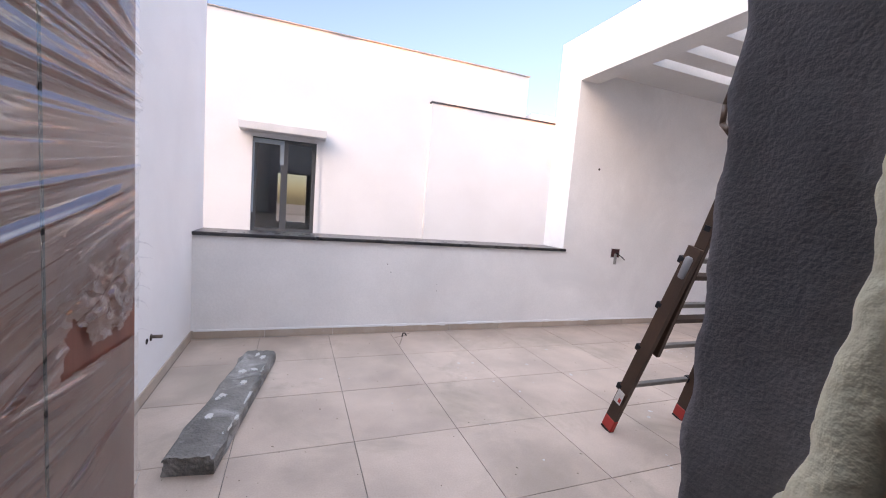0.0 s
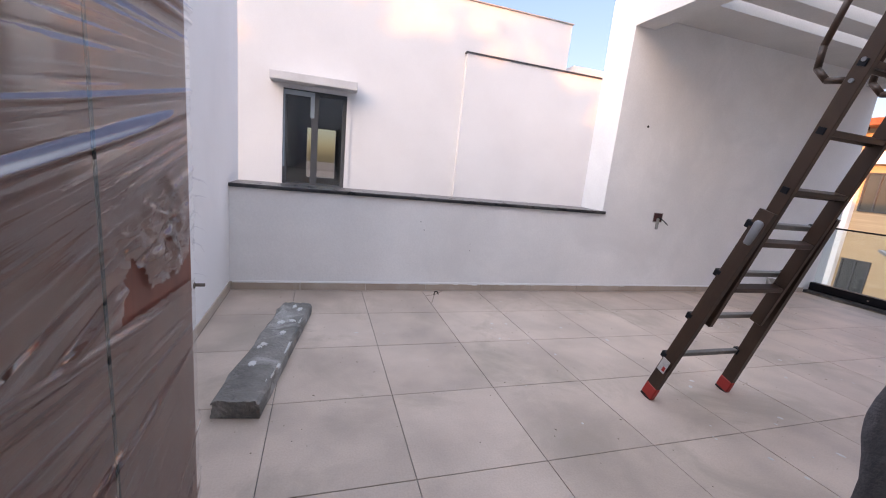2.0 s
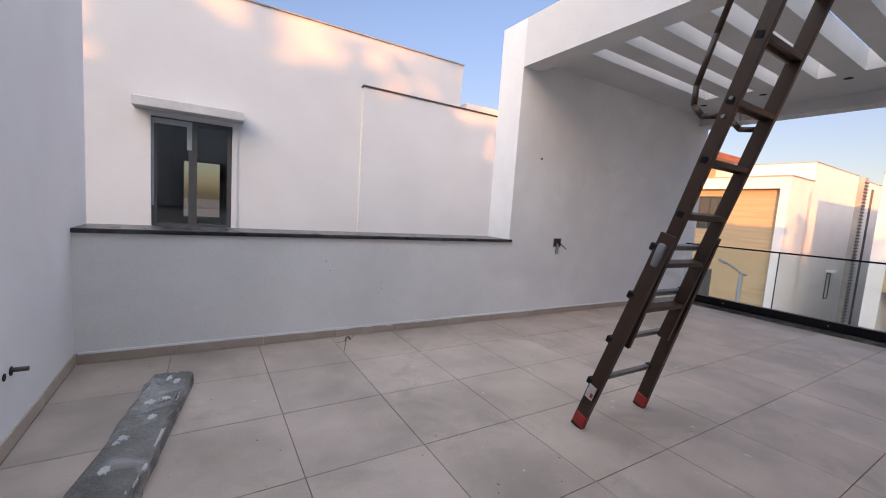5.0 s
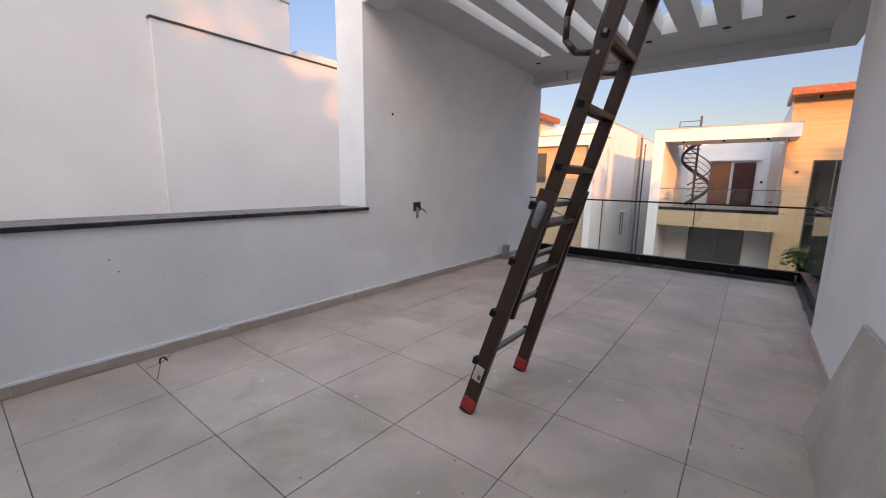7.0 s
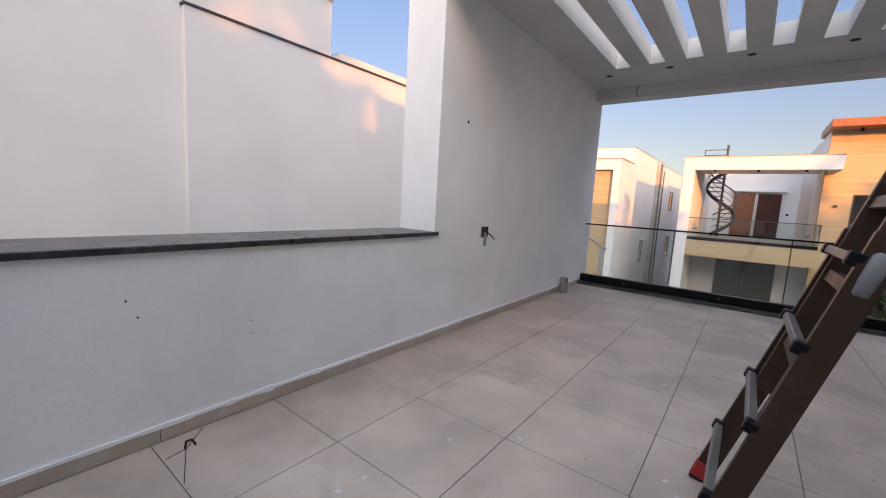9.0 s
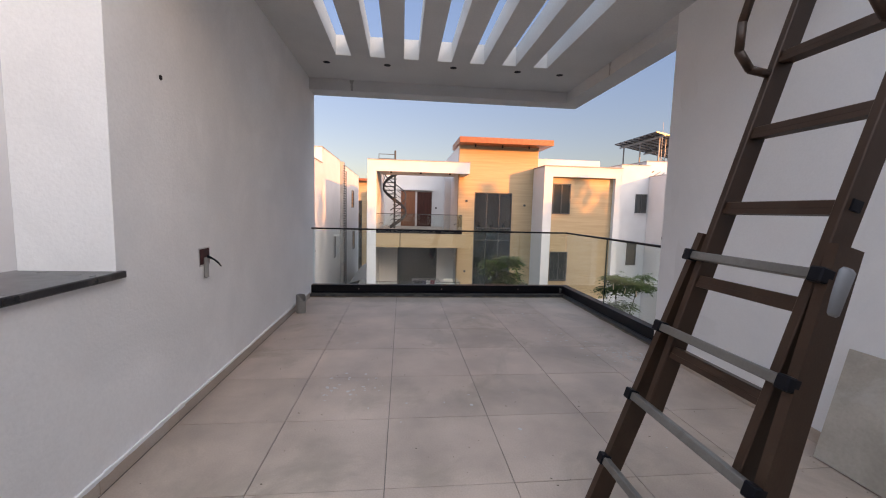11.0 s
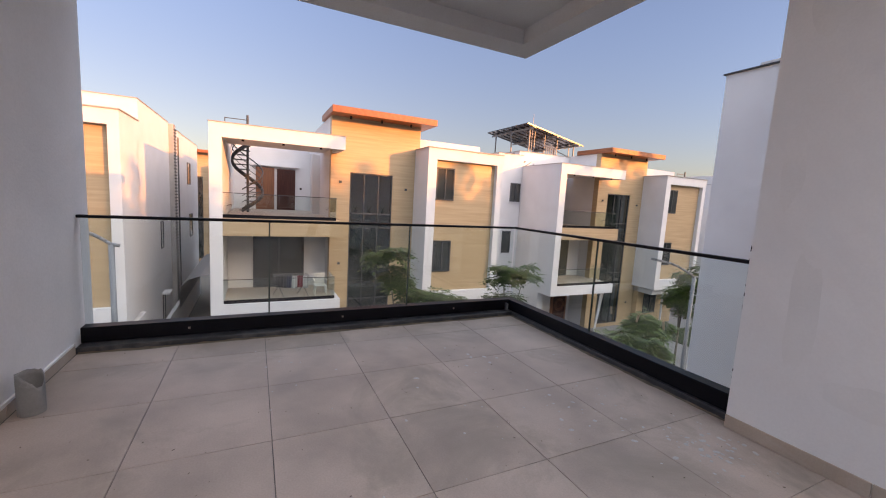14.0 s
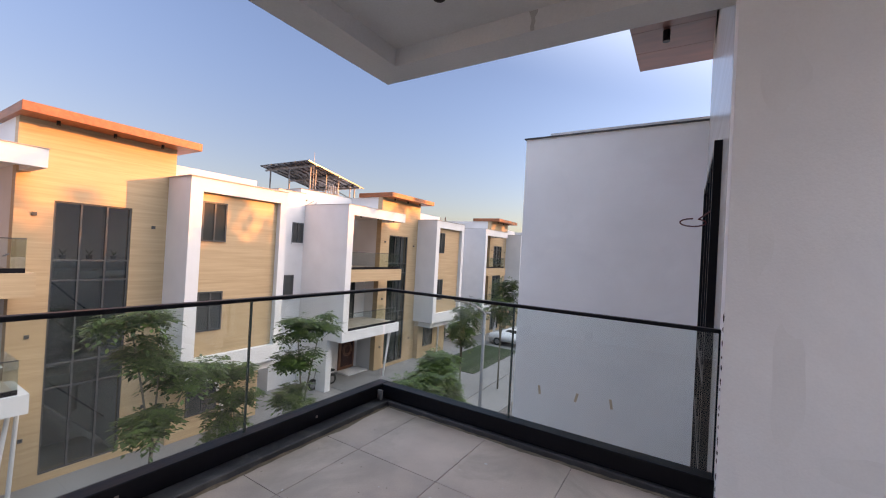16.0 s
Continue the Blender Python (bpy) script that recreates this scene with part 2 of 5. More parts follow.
M_STICKER = mat("sticker", (0.55, 0.52, 0.50), 0.5, 0.2, 60, 300, 0.02)
M_DARKFRAME = grained("dark_frame_wood", (0.03, 0.010, 0.009), (0.055, 0.02, 0.016), (30.0, 30.0, 1.6), 0.4, 0.05)
M_CEMENT = mat("dark_cement", (0.20, 0.185, 0.195), 0.95, 0.3, 6, 210, 0.5, stain=(0.13, 0.12, 0.125), stain_amt=0.5, dist=0.004)
M_FOAM = mat("polyurethane_foam", (0.86, 0.78, 0.57), 0.7, 0.12, 10, 70, 0.5)
M_CHIP = mat("raw_plaster", (0.58, 0.57, 0.56), 0.9, 0.15, 10, 90, 0.5)
M_CONCRETE = mat("raw_concrete", (0.21, 0.195, 0.18), 0.92, 0.4, 7, 70, 1.0, stain=(0.5, 0.48, 0.46), stain_amt=0.6)
M_LOOSETILE = mat("loose_stone_tile", (0.48, 0.43, 0.37), 0.5, 0.2, 5, 60, 0.05, stain=(0.52, 0.5, 0.46), stain_amt=0.7)
M_PIPE = mat("grey_pvc", (0.28, 0.275, 0.27), 0.6, 0.15, 8, 90, 0.1, stain=(0.45, 0.44, 0.42), stain_amt=0.5)
M_BOXRED = mat("red_plastic_recess", (0.07, 0.014, 0.012), 0.8, 0.5, 25, 120, 0.2)
M_BOXDARK = mat("dark_recess", (0.025, 0.015, 0.014), 0.9, 0.4, 20, 120, 0.2)
M_RUST = mat("rusty_steel", (0.16, 0.12, 0.10), 0.7, 0.35, 30, 150, 0.3)
M_CORD = mat("red_cord", (0.14, 0.02, 0.02), 0.8, 0.2, 30, 200, 0.2)


def leaf_material():
    m = bpy.data.materials.new("leaf")
    m.use_nodes = True
    n, l = m.node_tree.nodes, m.node_tree.links
    b = n["Principled BSDF"]
    geo = n.new("ShaderNodeNewGeometry")
    r = n.new("ShaderNodeValToRGB")
    r.color_ramp.elements[0].color, r.color_ramp.elements[1].color = (0.016, 0.040, 0.010, 1), (0.070, 0.125, 0.024, 1)
    l.new(geo.outputs["Random Per Island"], r.inputs["Fac"])
    l.new(r.outputs["Color"], b.inputs["Base Color"])
    b.inputs["Roughness"].default_value = 0.5
    b.inputs["Subsurface Weight"].default_value = 0.0
    return m


M_LEAF = leaf_material()


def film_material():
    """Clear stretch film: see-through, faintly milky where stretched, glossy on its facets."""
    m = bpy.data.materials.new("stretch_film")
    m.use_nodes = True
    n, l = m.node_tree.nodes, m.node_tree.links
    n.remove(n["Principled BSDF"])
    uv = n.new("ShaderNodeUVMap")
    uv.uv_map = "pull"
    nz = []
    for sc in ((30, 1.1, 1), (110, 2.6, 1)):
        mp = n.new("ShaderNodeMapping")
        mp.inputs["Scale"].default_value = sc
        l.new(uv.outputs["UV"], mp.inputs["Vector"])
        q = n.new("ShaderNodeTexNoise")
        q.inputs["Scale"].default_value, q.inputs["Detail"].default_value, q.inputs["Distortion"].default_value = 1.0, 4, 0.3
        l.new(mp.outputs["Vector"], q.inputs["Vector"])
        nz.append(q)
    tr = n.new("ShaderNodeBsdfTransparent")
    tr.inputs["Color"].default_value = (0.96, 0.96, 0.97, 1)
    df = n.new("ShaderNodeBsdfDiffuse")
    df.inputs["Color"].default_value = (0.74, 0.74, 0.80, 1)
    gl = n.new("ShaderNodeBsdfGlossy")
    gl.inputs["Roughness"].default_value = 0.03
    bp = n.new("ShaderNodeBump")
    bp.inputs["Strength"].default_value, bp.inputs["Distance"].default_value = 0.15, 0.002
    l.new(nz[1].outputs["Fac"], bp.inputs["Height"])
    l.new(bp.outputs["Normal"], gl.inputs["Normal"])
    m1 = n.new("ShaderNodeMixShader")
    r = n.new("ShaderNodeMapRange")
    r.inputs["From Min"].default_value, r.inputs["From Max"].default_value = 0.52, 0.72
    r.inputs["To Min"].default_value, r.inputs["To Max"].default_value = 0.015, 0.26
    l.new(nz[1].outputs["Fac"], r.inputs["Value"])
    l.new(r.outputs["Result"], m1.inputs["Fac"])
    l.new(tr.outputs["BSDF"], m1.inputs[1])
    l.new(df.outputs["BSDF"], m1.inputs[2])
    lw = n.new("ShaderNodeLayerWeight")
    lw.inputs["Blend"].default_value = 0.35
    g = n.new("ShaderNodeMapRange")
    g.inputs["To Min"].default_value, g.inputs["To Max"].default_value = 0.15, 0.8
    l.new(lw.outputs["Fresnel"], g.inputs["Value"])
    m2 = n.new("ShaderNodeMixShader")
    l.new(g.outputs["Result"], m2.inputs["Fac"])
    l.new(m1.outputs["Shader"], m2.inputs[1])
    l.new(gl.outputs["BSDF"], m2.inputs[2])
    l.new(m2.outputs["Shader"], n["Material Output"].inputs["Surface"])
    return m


M_FILM = film_material()
M_SHRED = glass("film_shred", (0.93, 0.93, 0.95), 0.1, 0.2)
M_DIRT = mat("dry_mud", (0.20, 0.155, 0.115), 0.95, 0.35, 9, 90, 0.5, stain=(0.10, 0.085, 0.07), stain_amt=0.5)
M_FILLER = mat("wall_filler", (0.80, 0.798, 0.795), 0.9, 0.05, 3, 80, 0.1, spec=0.2)
M_DAMP = mat("damp_mark", (0.42, 0.40, 0.38), 0.8, 0.2, 7, 80, 0.1, stain=(0.52, 0.5, 0.48), stain_amt=0.6)


# ---- building blocks ----
def box(bm, x0, x1, y0, y1, z0, z1, bevel=0.0):
    m = Matrix.LocRotScale(((x0 + x1) / 2, (y0 + y1) / 2, (z0 + z1) / 2), None, (abs(x1 - x0), abs(y1 - y0), abs(z1 - z0)))
    vs = bmesh.ops.create_cube(bm, size=1, matrix=m)["verts"]
    if bevel:
        bmesh.ops.bevel(bm, geom=list({e for v in vs for e in v.link_edges}), offset=bevel, segments=1, affect='EDGES', clamp_overlap=True)
    return vs


def tube(bm, a, b, r, r2=None, n=10, caps=True):
    a, b = Vector(a), Vector(b)
    q = (b - a).to_track_quat("Z", "Y").to_matrix().to_4x4()
    bmesh.ops.create_cone(bm, cap_ends=caps, segments=n, radius1=r, radius2=r if r2 is None else r2, depth=(b - a).length, matrix=Matrix.Translation((a + b) / 2) @ q)


def bar(bm, a, b, w, h, up=(0, 0, 1)):
    """A square bar from a to b: w across, h along up."""
    a, b = Vector(a), Vector(b)
    z = (b - a).normalized()
    x = Vector(up).cross(z).normalized()
    y = z.cross(x)
    m = Matrix((x, y, z)).transposed().to_4x4()
    m.translation = (a + b) / 2
    bmesh.ops.create_cube(bm, size=1, matrix=m @ Matrix.Diagonal((w, h, (b - a).length, 1)))


def sweep(bm, pts, r, n=8):
    for a, b in zip(pts, pts[1:]):
        tube(bm, a, b, r, n=n)
    for p in pts[1:-1]:
        bmesh.ops.create_icosphere(bm, subdivisions=1, radius=r, matrix=Matrix.Translation(p))


def mesh_of(name, bm, material, smooth=False):
    me = bpy.data.meshes.new(name)
    bm.to_mesh(me)
    bm.free()
    me.materials.append(material)
    if smooth:
        for p in me.polygons:
            p.use_smooth = True
    return me


def part(name, bm, material, parent, label="", smooth=False):
    ob = new(name, mesh_of(name, bm, material, smooth))
    if parent:
        ob.parent = parent
    if label:
        tagged(ob, label)
    return ob


def boxpart(name, dims, material, parent, label="", bevel=0.0):
    bm = bmesh.new()
    box(bm, *dims, bevel=bevel)
    return part(name, bm, material, parent, label)


def thing(name, label, category, group="", kind="", at=(0, 0, 0)):
    ob = new(name)
    ob.location = at
    ob.empty_display_size = 0.1
    return tagged(ob, label, category, group, kind)


def setting(name, material, dims, label="", bevel=0.0):
    """A piece of the setting out of one or more boxes."""
    bm = bmesh.new()
    for q in dims:
        box(bm, *q, bevel=bevel)
    ob = part(name, bm, material, None)
    return tagged(ob, label, "", "", "structure")


# ---- the terrace ----
X_W, X_B, X_S, X_E = -0.90, 2.865, 4.31, 6.71     # west wall, end of the parapet, end of the south wall, glass railing
Y_S, Y_N, Y_G = 0.36, 3.965, 0.21                 # south wall, north wall, south glass railing
SOFFIT, TOP = 2.86, 3.38
JAMB, HINGE, LINTEL, Y_J = 0.36, -0.492, 2.12, 0.445

setting("floor", M_GROUT, [(X_W - 0.2, 7.0, Y_S - 0.35, Y_N + 0.4, -0.35, -0.006)], "cement bed under the terrace tiles")
setting("wall_north", M_PUTTY, [(X_W - 0.2, X_B, Y_N, Y_N + 0.40, -0.35, 0.905), (X_B, 6.92, Y_N, Y_N + 0.40, -0.35, TOP)], "white plastered parapet rising to a full-height wall under the pergola")
setting("wall_west", M_TERRACE, [(X_W - 0.25, X_W, 0.14, Y_N, -0.35, 3.6), (X_W - 0.25, X_W, Y_N, Y_N + 0.4, 0.94, 3.6)], "tall white painted wall beside the door")
setting("wall_south", M_TERRACE, [(JAMB, X_S, 0.12, Y_S, -0.35, 4.9), (JAMB, JAMB + 0.27, Y_S, Y_J, -0.006, 4.2), (X_W - 0.25, HINGE - 0.08, -0.1, Y_S - 0.001, -0.35, 4.9), (HINGE - 0.08, JAMB, 0.12, Y_S, LINTEL, 4.9)], "white plastered wall with the doorway to the stairs")
setting("trim", M_COPING, [(X_W, X_B + 0.03, Y_N - 0.025, Y_N + 0.42, 0.908, 0.94)], "black granite coping on the parapet", 0.004)

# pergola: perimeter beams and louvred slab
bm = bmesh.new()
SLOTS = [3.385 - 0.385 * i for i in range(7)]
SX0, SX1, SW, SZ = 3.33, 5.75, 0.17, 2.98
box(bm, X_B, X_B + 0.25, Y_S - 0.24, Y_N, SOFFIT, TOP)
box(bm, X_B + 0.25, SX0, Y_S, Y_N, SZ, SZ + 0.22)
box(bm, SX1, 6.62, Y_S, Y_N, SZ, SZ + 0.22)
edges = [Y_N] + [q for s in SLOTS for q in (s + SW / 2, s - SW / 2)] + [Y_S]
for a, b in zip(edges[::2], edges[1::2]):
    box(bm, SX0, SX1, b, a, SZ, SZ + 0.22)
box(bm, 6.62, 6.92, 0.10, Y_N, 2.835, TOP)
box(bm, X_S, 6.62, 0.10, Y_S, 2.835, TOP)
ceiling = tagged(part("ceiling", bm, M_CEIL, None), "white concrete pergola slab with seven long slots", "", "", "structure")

# glass railing
BASE = 0.155
rail = thing("glass_railing", "frameless clear glass railing with black aluminium base and handrail", "railing")
boxpart("base_channel", (X_E - 0.05, X_E + 0.05, Y_G - 0.05, Y_N, 0.042, BASE), M_BLACK, rail, "black aluminium base channel", 0.004)
boxpart("base_channel", (X_S, X_E - 0.05, Y_G - 0.05, Y_G + 0.05, 0.042, BASE), M_BLACK, rail, "black aluminium base channel", 0.004)
boxpart("handrail", (X_E - 0.022, X_E + 0.022, Y_G - 0.022, Y_N, 0.945, 0.967), M_BLACK, rail, "slim black handrail", 0.004)
boxpart("handrail", (X_S, X_E - 0.022, Y_G - 0.022, Y_G + 0.022, 0.945, 0.967), M_BLACK, rail, "slim black handrail", 0.004)
ey = [Y_N - 0.01, 2.72, 1.46, Y_G + 0.012]
for a, b in zip(ey, ey[1:]):
    p = boxpart("glass_pane", (X_E - 0.006, X_E + 0.006, b + 0.006, a - 0.006, BASE - 0.02, 0.946), M_GLASS, rail, "clear glass pane")
    p.visible_shadow = False
ex = [X_S + 0.01, 5.52, X_E - 0.012]
for a, b in zip(ex, ex[1:]):
    p = boxpart("glass_pane", (a + 0.006, b - 0.006, Y_G - 0.006, Y_G + 0.006, BASE - 0.02, 0.946), M_GLASS, rail, "clear glass pane")
    p.visible_shadow = False
for y in ey[1:-1]:
    boxpart("glass_edge", (X_E - 0.0055, X_E + 0.0055, y - 0.0058, y + 0.0058, BASE, 0.945), M_GLASSEDGE, rail, "dark green glass edge at a joint")
for x in ex[1:-1]:
    boxpart("glass_edge", (x - 0.0058, x + 0.0058, Y_G - 0.0055, Y_G + 0.0055, BASE, 0.945), M_GLASSEDGE, rail, "dark green glass edge at a joint")
boxpart("gasket", (X_S + 0.001, X_S + 0.009, Y_G - 0.012, Y_G + 0.012, BASE, 0.945), M_BLACK, rail, "dark gap at the wall")
boxpart("corner_bracket", (X_E - 0.10, X_E - 0.052, Y_G + 0.08, Y_G + 0.10, 0.043, 0.12), M_STEEL, rail, "small steel bracket", 0.003)
for y in (3.3, 2.1, 0.95):
    boxpart("screw_head", (X_E - 0.054, X_E - 0.0502, y - 0.008, y + 0.008, 0.09, 0.106), M_STEEL, rail)
setting("granite_kerb", M_GRANITE, [(6.555, 6.92, 0.06, Y_N, -0.2, 0.042), (X_S + 0.001, 6.555, 0.06, 0.29, -0.2, 0.042)], "dark granite strip under the glass railing", 0.004)

# ---- ground and street ----
GZ = -6.05
bm = bmesh.new()
box(bm, -400, 800, -600, 600, GZ - 0.6, GZ - 0.1)
tagged(part("ground", bm, M_GROUND, None), "flat ground reaching the horizon", "", "", "structure")
setting("road", M_ROAD, [(7.6, 11.7, -120, 120, GZ - 0.1, GZ)], "paved street between the rows of houses")
setting("pavement", M_DRIVE, [(11.7, 22, -11.6, 3.5, GZ - 0.1, GZ + 0.08), (13.6, 22, -25, -11.6, GZ - 0.1, GZ + 0.1), (11.7, 22, -60, -25, GZ - 0.1, GZ + 0.12), (11.7, 22, 4, 40, GZ - 0.1, GZ + 0.1), (6.95, 7.6, -60, 60, GZ - 0.1, GZ + 0.12), (11.7, 13.6, -25, -11.6, GZ - 0.1, GZ + 0.05)], "paved front yards beside the street")
setting("lawn", M_GRASS, [(15.2, 18.3, -26, -18.6, GZ - 0.1, GZ + 0.13)], "green lawn strip beside the street")

# ---- houses across the street ----
def window(parent, u, v0, v1, z0, z1, cols, rows=(), face="u", pane=None, deep=0.06):
    """A dark framed window let into a wall, its face towards -u (or across v for face 'v')."""
    bm = bmesh.new()
    w = 0.05

    def put(b, a0, a1, c0, c1, d0, d1):
        if face == "u":
            box(b, u + d0, u + d1, a0, a1, c0, c1)
        else:
            box(b, a0, a1, u + d0, u + d1, c0, c1)
    lo, hi = min(v0, v1), max(v0, v1)
    put(bm, lo, lo + w, z0, z1, -0.03, deep)
    put(bm, hi - w, hi, z0, z1, -0.03, deep)
    put(bm, lo + w, hi - w, z0, z0 + w, -0.03, deep)
    put(bm, lo + w, hi - w, z1 - w, z1, -0.03, deep)
    for r in rows:
        put(bm, lo + w, hi - w, r - w / 2, r + w / 2, -0.025, deep)
    for c in range(1, cols):
        x = lo + (hi - lo) * c / cols
        put(bm, x - w / 2, x + w / 2, z0 + w, z1 - w, -0.028, deep)
    win = part("window", bm, M_FRAME, parent, "dark grey aluminium window")
    zs = [z0 + w] + list(rows) + [z1 - w]
    for c in range(cols):
        for a, b in zip(zs, zs[1:]):
            p = bmesh.new()
            x0, x1 = lo + (hi - lo) * c / cols + w / 2, lo + (hi - lo) * (c + 1) / cols - w / 2
            put(p, x0, x1, a, b, 0.005, 0.03)
            q = part("pane", p, pane or M_DARKGLASS, win)
            q.visible_shadow = pane is None
    return win


def glass_guard(parent, u, v0, v1, z, side_u=None, h=0.85):
    g = boxpart("balustrade", (u - 0.03, u + 0.03, v0, v1, z, z + 0.12), M_BLACK, parent, "black base of a clear glass balustrade")
    for q in ((u - 0.008, u + 0.008, v0, v1),) + (((u + 0.03, side_u, v0 - 0.008, v0 + 0.008),) if side_u else ()):
        p = boxpart("pane", (*q, z + 0.02, z + h), M_GLASS, g)
        p.visible_shadow = False
    boxpart("handrail", (u - 0.015, u + 0.015, v0, v1, z + h, z + h + 0.025), M_FRAME, g)
    return g


def house(at, spiral=True):
    h = thing("house", "white villa with travertine cladding, dark glazing and wooden roof canopy", "house", "villas along the street", at=at)
    # white frame round the two balconies
    bm = bmesh.new()
    box(bm, 0, 9.0, 3.83, 4.21, -3.36, 3.38)
    box(bm, 0, 0.32, -0.27, 3.83, 2.90, 3.38)
    box(bm, 0.32, 1.6, -0.27, -0.05, 2.90, 3.38)
    box(bm, 0, 1.6, -0.2, 3.83, -3.36, -2.86)
    box(bm, 1.6, 8.6, -0.05, 3.83, -3.36, -2.96)
    part("balcony_frame", bm, M_WHITE, h, "white rendered frame round two balconies")
    boxpart("fascia", (0.02, 1.6, -0.19, 3.83, -0.42, 0.2), M_CLAD, h, "travertine band under the upper balcony")
    boxpart("terrace_floor", (1.6, 8.6, -0.05, 3.83, -0.3, 0.2), M_TILE, h)
    bm = bmesh.new()
    box(bm, 0.32, 3.6, 0.0, 3.83, 3.05, 3.25)
    part("pergola", bm, M_CEIL, h)
    # rear wall of the terrace with two doors
    boxpart("wall", (8.3, 8.6, -0.1, 3.83, 0.2, 3.38), M_WHITE, h, "white terrace wall")
    boxpart("wall", (4.6, 5.0, 0.0, 0.35, 0.2, 3.05), M_WHITE, h, "white terrace wall")
    d = boxpart("door", (8.22, 8.30, 1.87, 2.78, 0.2, 2.45), M_DOORORANGE, h, "brown wooden door")
    boxpart("panel", (8.19, 8.22, 1.99, 2.66, 0.35, 2.3), M_DOORORANGE, d)
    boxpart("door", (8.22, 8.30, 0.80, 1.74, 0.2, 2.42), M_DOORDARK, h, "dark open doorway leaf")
    boxpart("lintel", (8.1, 8.3, 0.6, 2.95, 2.52, 2.62), M_WHITE, h)
    glass_guard(h, 0.12, 0.0, 3.83, 0.2, 1.5)
    glass_guard(h, 0.12, 0.0, 3.83, -2.86, 1.5)
    # lower balcony: sliding door
    boxpart("wall", (2.6, 2.8, 0.0, 3.83, -2.86, -0.3), M_WHITE, h)
    window(h, 2.56, 0.9, 2.9, -2.85, -0.6, 2)
    boxpart("balcony_tiles", (0.16, 2.6, 0.0, 3.83, -2.86, -2.845), M_SKIRT, h, "beige balcony floor tiles")
    boxpart("beam", (2.2, 2.6, 0.0, 3.83, -0.62, -0.42), M_WHITE, h)
    # ground floor under the balcony
    boxpart("wall", (3.0, 3.3, -0.05, 4.2, -6.0, -3.36), M_WHITE, h)
    boxpart("wall", (1.0, 3.0, 3.85, 4.2, -6.0, -3.36), M_WHITE, h)
    e = boxpart("door", (2.9, 3.0, 0.3, 1.5, -5.9, -3.6), M_DOORORANGE, h, "carved wooden entrance door")
    boxpart("panel", (2.87, 2.9, 0.45, 1.35, -5.7, -3.8), M_DOORDARK, e)
    for r in (0.36, 0.26):
        bm = bmesh.new()
        sweep(bm, [(2.86, 0.9 + r * math.cos(a * 0.3307), -4.75 + r * math.sin(a * 0.3307)) for a in range(20)], 0.022, 5)
        part("carved_ring", bm, M_DOORORANGE, e, "carved wooden ring")
    boxpart("step", (1.9, 2.9, 0.1, 1.7, -6.0, -5.88), M_GREYWHITE, h)
    bm = bmesh.new()
    tube(bm, (0.5, 0.05, -3.36), (0.55, 0.3, -6.0), 0.05)
    part("strut", bm, M_WHITE, h)
    bm = bmesh.new()
    tube(bm, (0.5, -0.1, -3.36), (0.9, -0.1, -6.0), 0.05)
    part("strut", bm, M_WHITE, h)
    # clad centre with the tall stair window
    boxpart("clad_wall", (1.55, 1.9, -3.9, -2.68, -6.0, 4.4), M_CLAD, h, "honey travertine wall")
    boxpart("clad_wall", (1.55, 1.9, -0.8, 0.0, -6.0, 4.4), M_CLAD, h, "honey travertine wall")
    boxpart("clad_wall", (1.55, 1.9, -2.68, -0.8, 2.18, 4.4), M_CLAD, h, "honey travertine wall")
    boxpart("clad_wall", (1.55, 1.9, -2.68, -0.8, -6.0, -5.75), M_CLAD, h, "honey travertine wall")
    window(h, 1.62, -2.68, -0.8, -5.75, 2.18, 3, (0.45, -0.15, -2.6, -3.3), pane=M_HALLGLASS)
    bm = bmesh.new()
    box(bm, 4.2, 11.5, -7.4, 0.0, -6.0, 3.0)
    box(bm, 1.9, 4.2, -7.4, -2.75, -6.0, 3.0)
    box(bm, 1.9, 4.2, -0.73, 0.0, -6.0, 3.0)
    box(bm, 1.9, 4.2, -2.75, -0.73, 2.3, 3.0)
    part("wall", bm, M_WHITE, h)
    # stair hall behind the glass: landings, two flights, plants on the upper sill
    for z in (-2.98, 0.12):
        boxpart("landing", (1.72, 2.9, -2.74, -0.74, z - 0.16, z), M_GREYWHITE, h)
    for z in (-2.98, -6.0):
        bm = bmesh.new()
        bar(bm, (3.1, -2.6, z + 0.2), (3.1, -0.9, z + 2.0), 0.9, 0.16)
        part("stair_flight", bm, M_GREYWHITE, h)
        bm = bmesh.new()
        bar(bm, (2.6, -2.6, z + 1.1), (2.6, -0.9, z + 2.9), 0.04, 0.05)
        part("stair_handrail", bm, M_FRAME, h)
    for v in (-1.12, -1.74, -2.36):
        bm = bmesh.new()
        tube(bm, (1.86, v, 0.48), (1.86, v, 0.60), 0.07, 0.09, 10)
        pot = part("plant_pot", bm, M_FRAME, h, "small dark plant pot")
        bm = bmesh.new()
        for k in range(9):
            a = k * 2.4
            tube(bm, (1.86, v, 0.6), (1.86 + 0.07 * math.cos(a), v + 0.11 * math.sin(a), 0.72 + 0.03 * (k % 4)), 0.012, 0.002, 4)
        part("plant", bm, M_LEAF, pot)
    boxpart("sill", (1.72, 1.99, -2.74, -0.74, 0.43, 0.478), M_GREYWHITE, h)
    # small wall lights on the cladding
    for v, z in ((-0.4, 1.75), (-3.3, 1.6), (-0.4, -1.7), (-0.4, -4.6), (-3.3, -4.5)):
        boxpart("wall_light", (1.50, 1.55, v - 0.05, v + 0.05, z - 0.05, z + 0.05), M_FRAME, h, "small dark wall light")
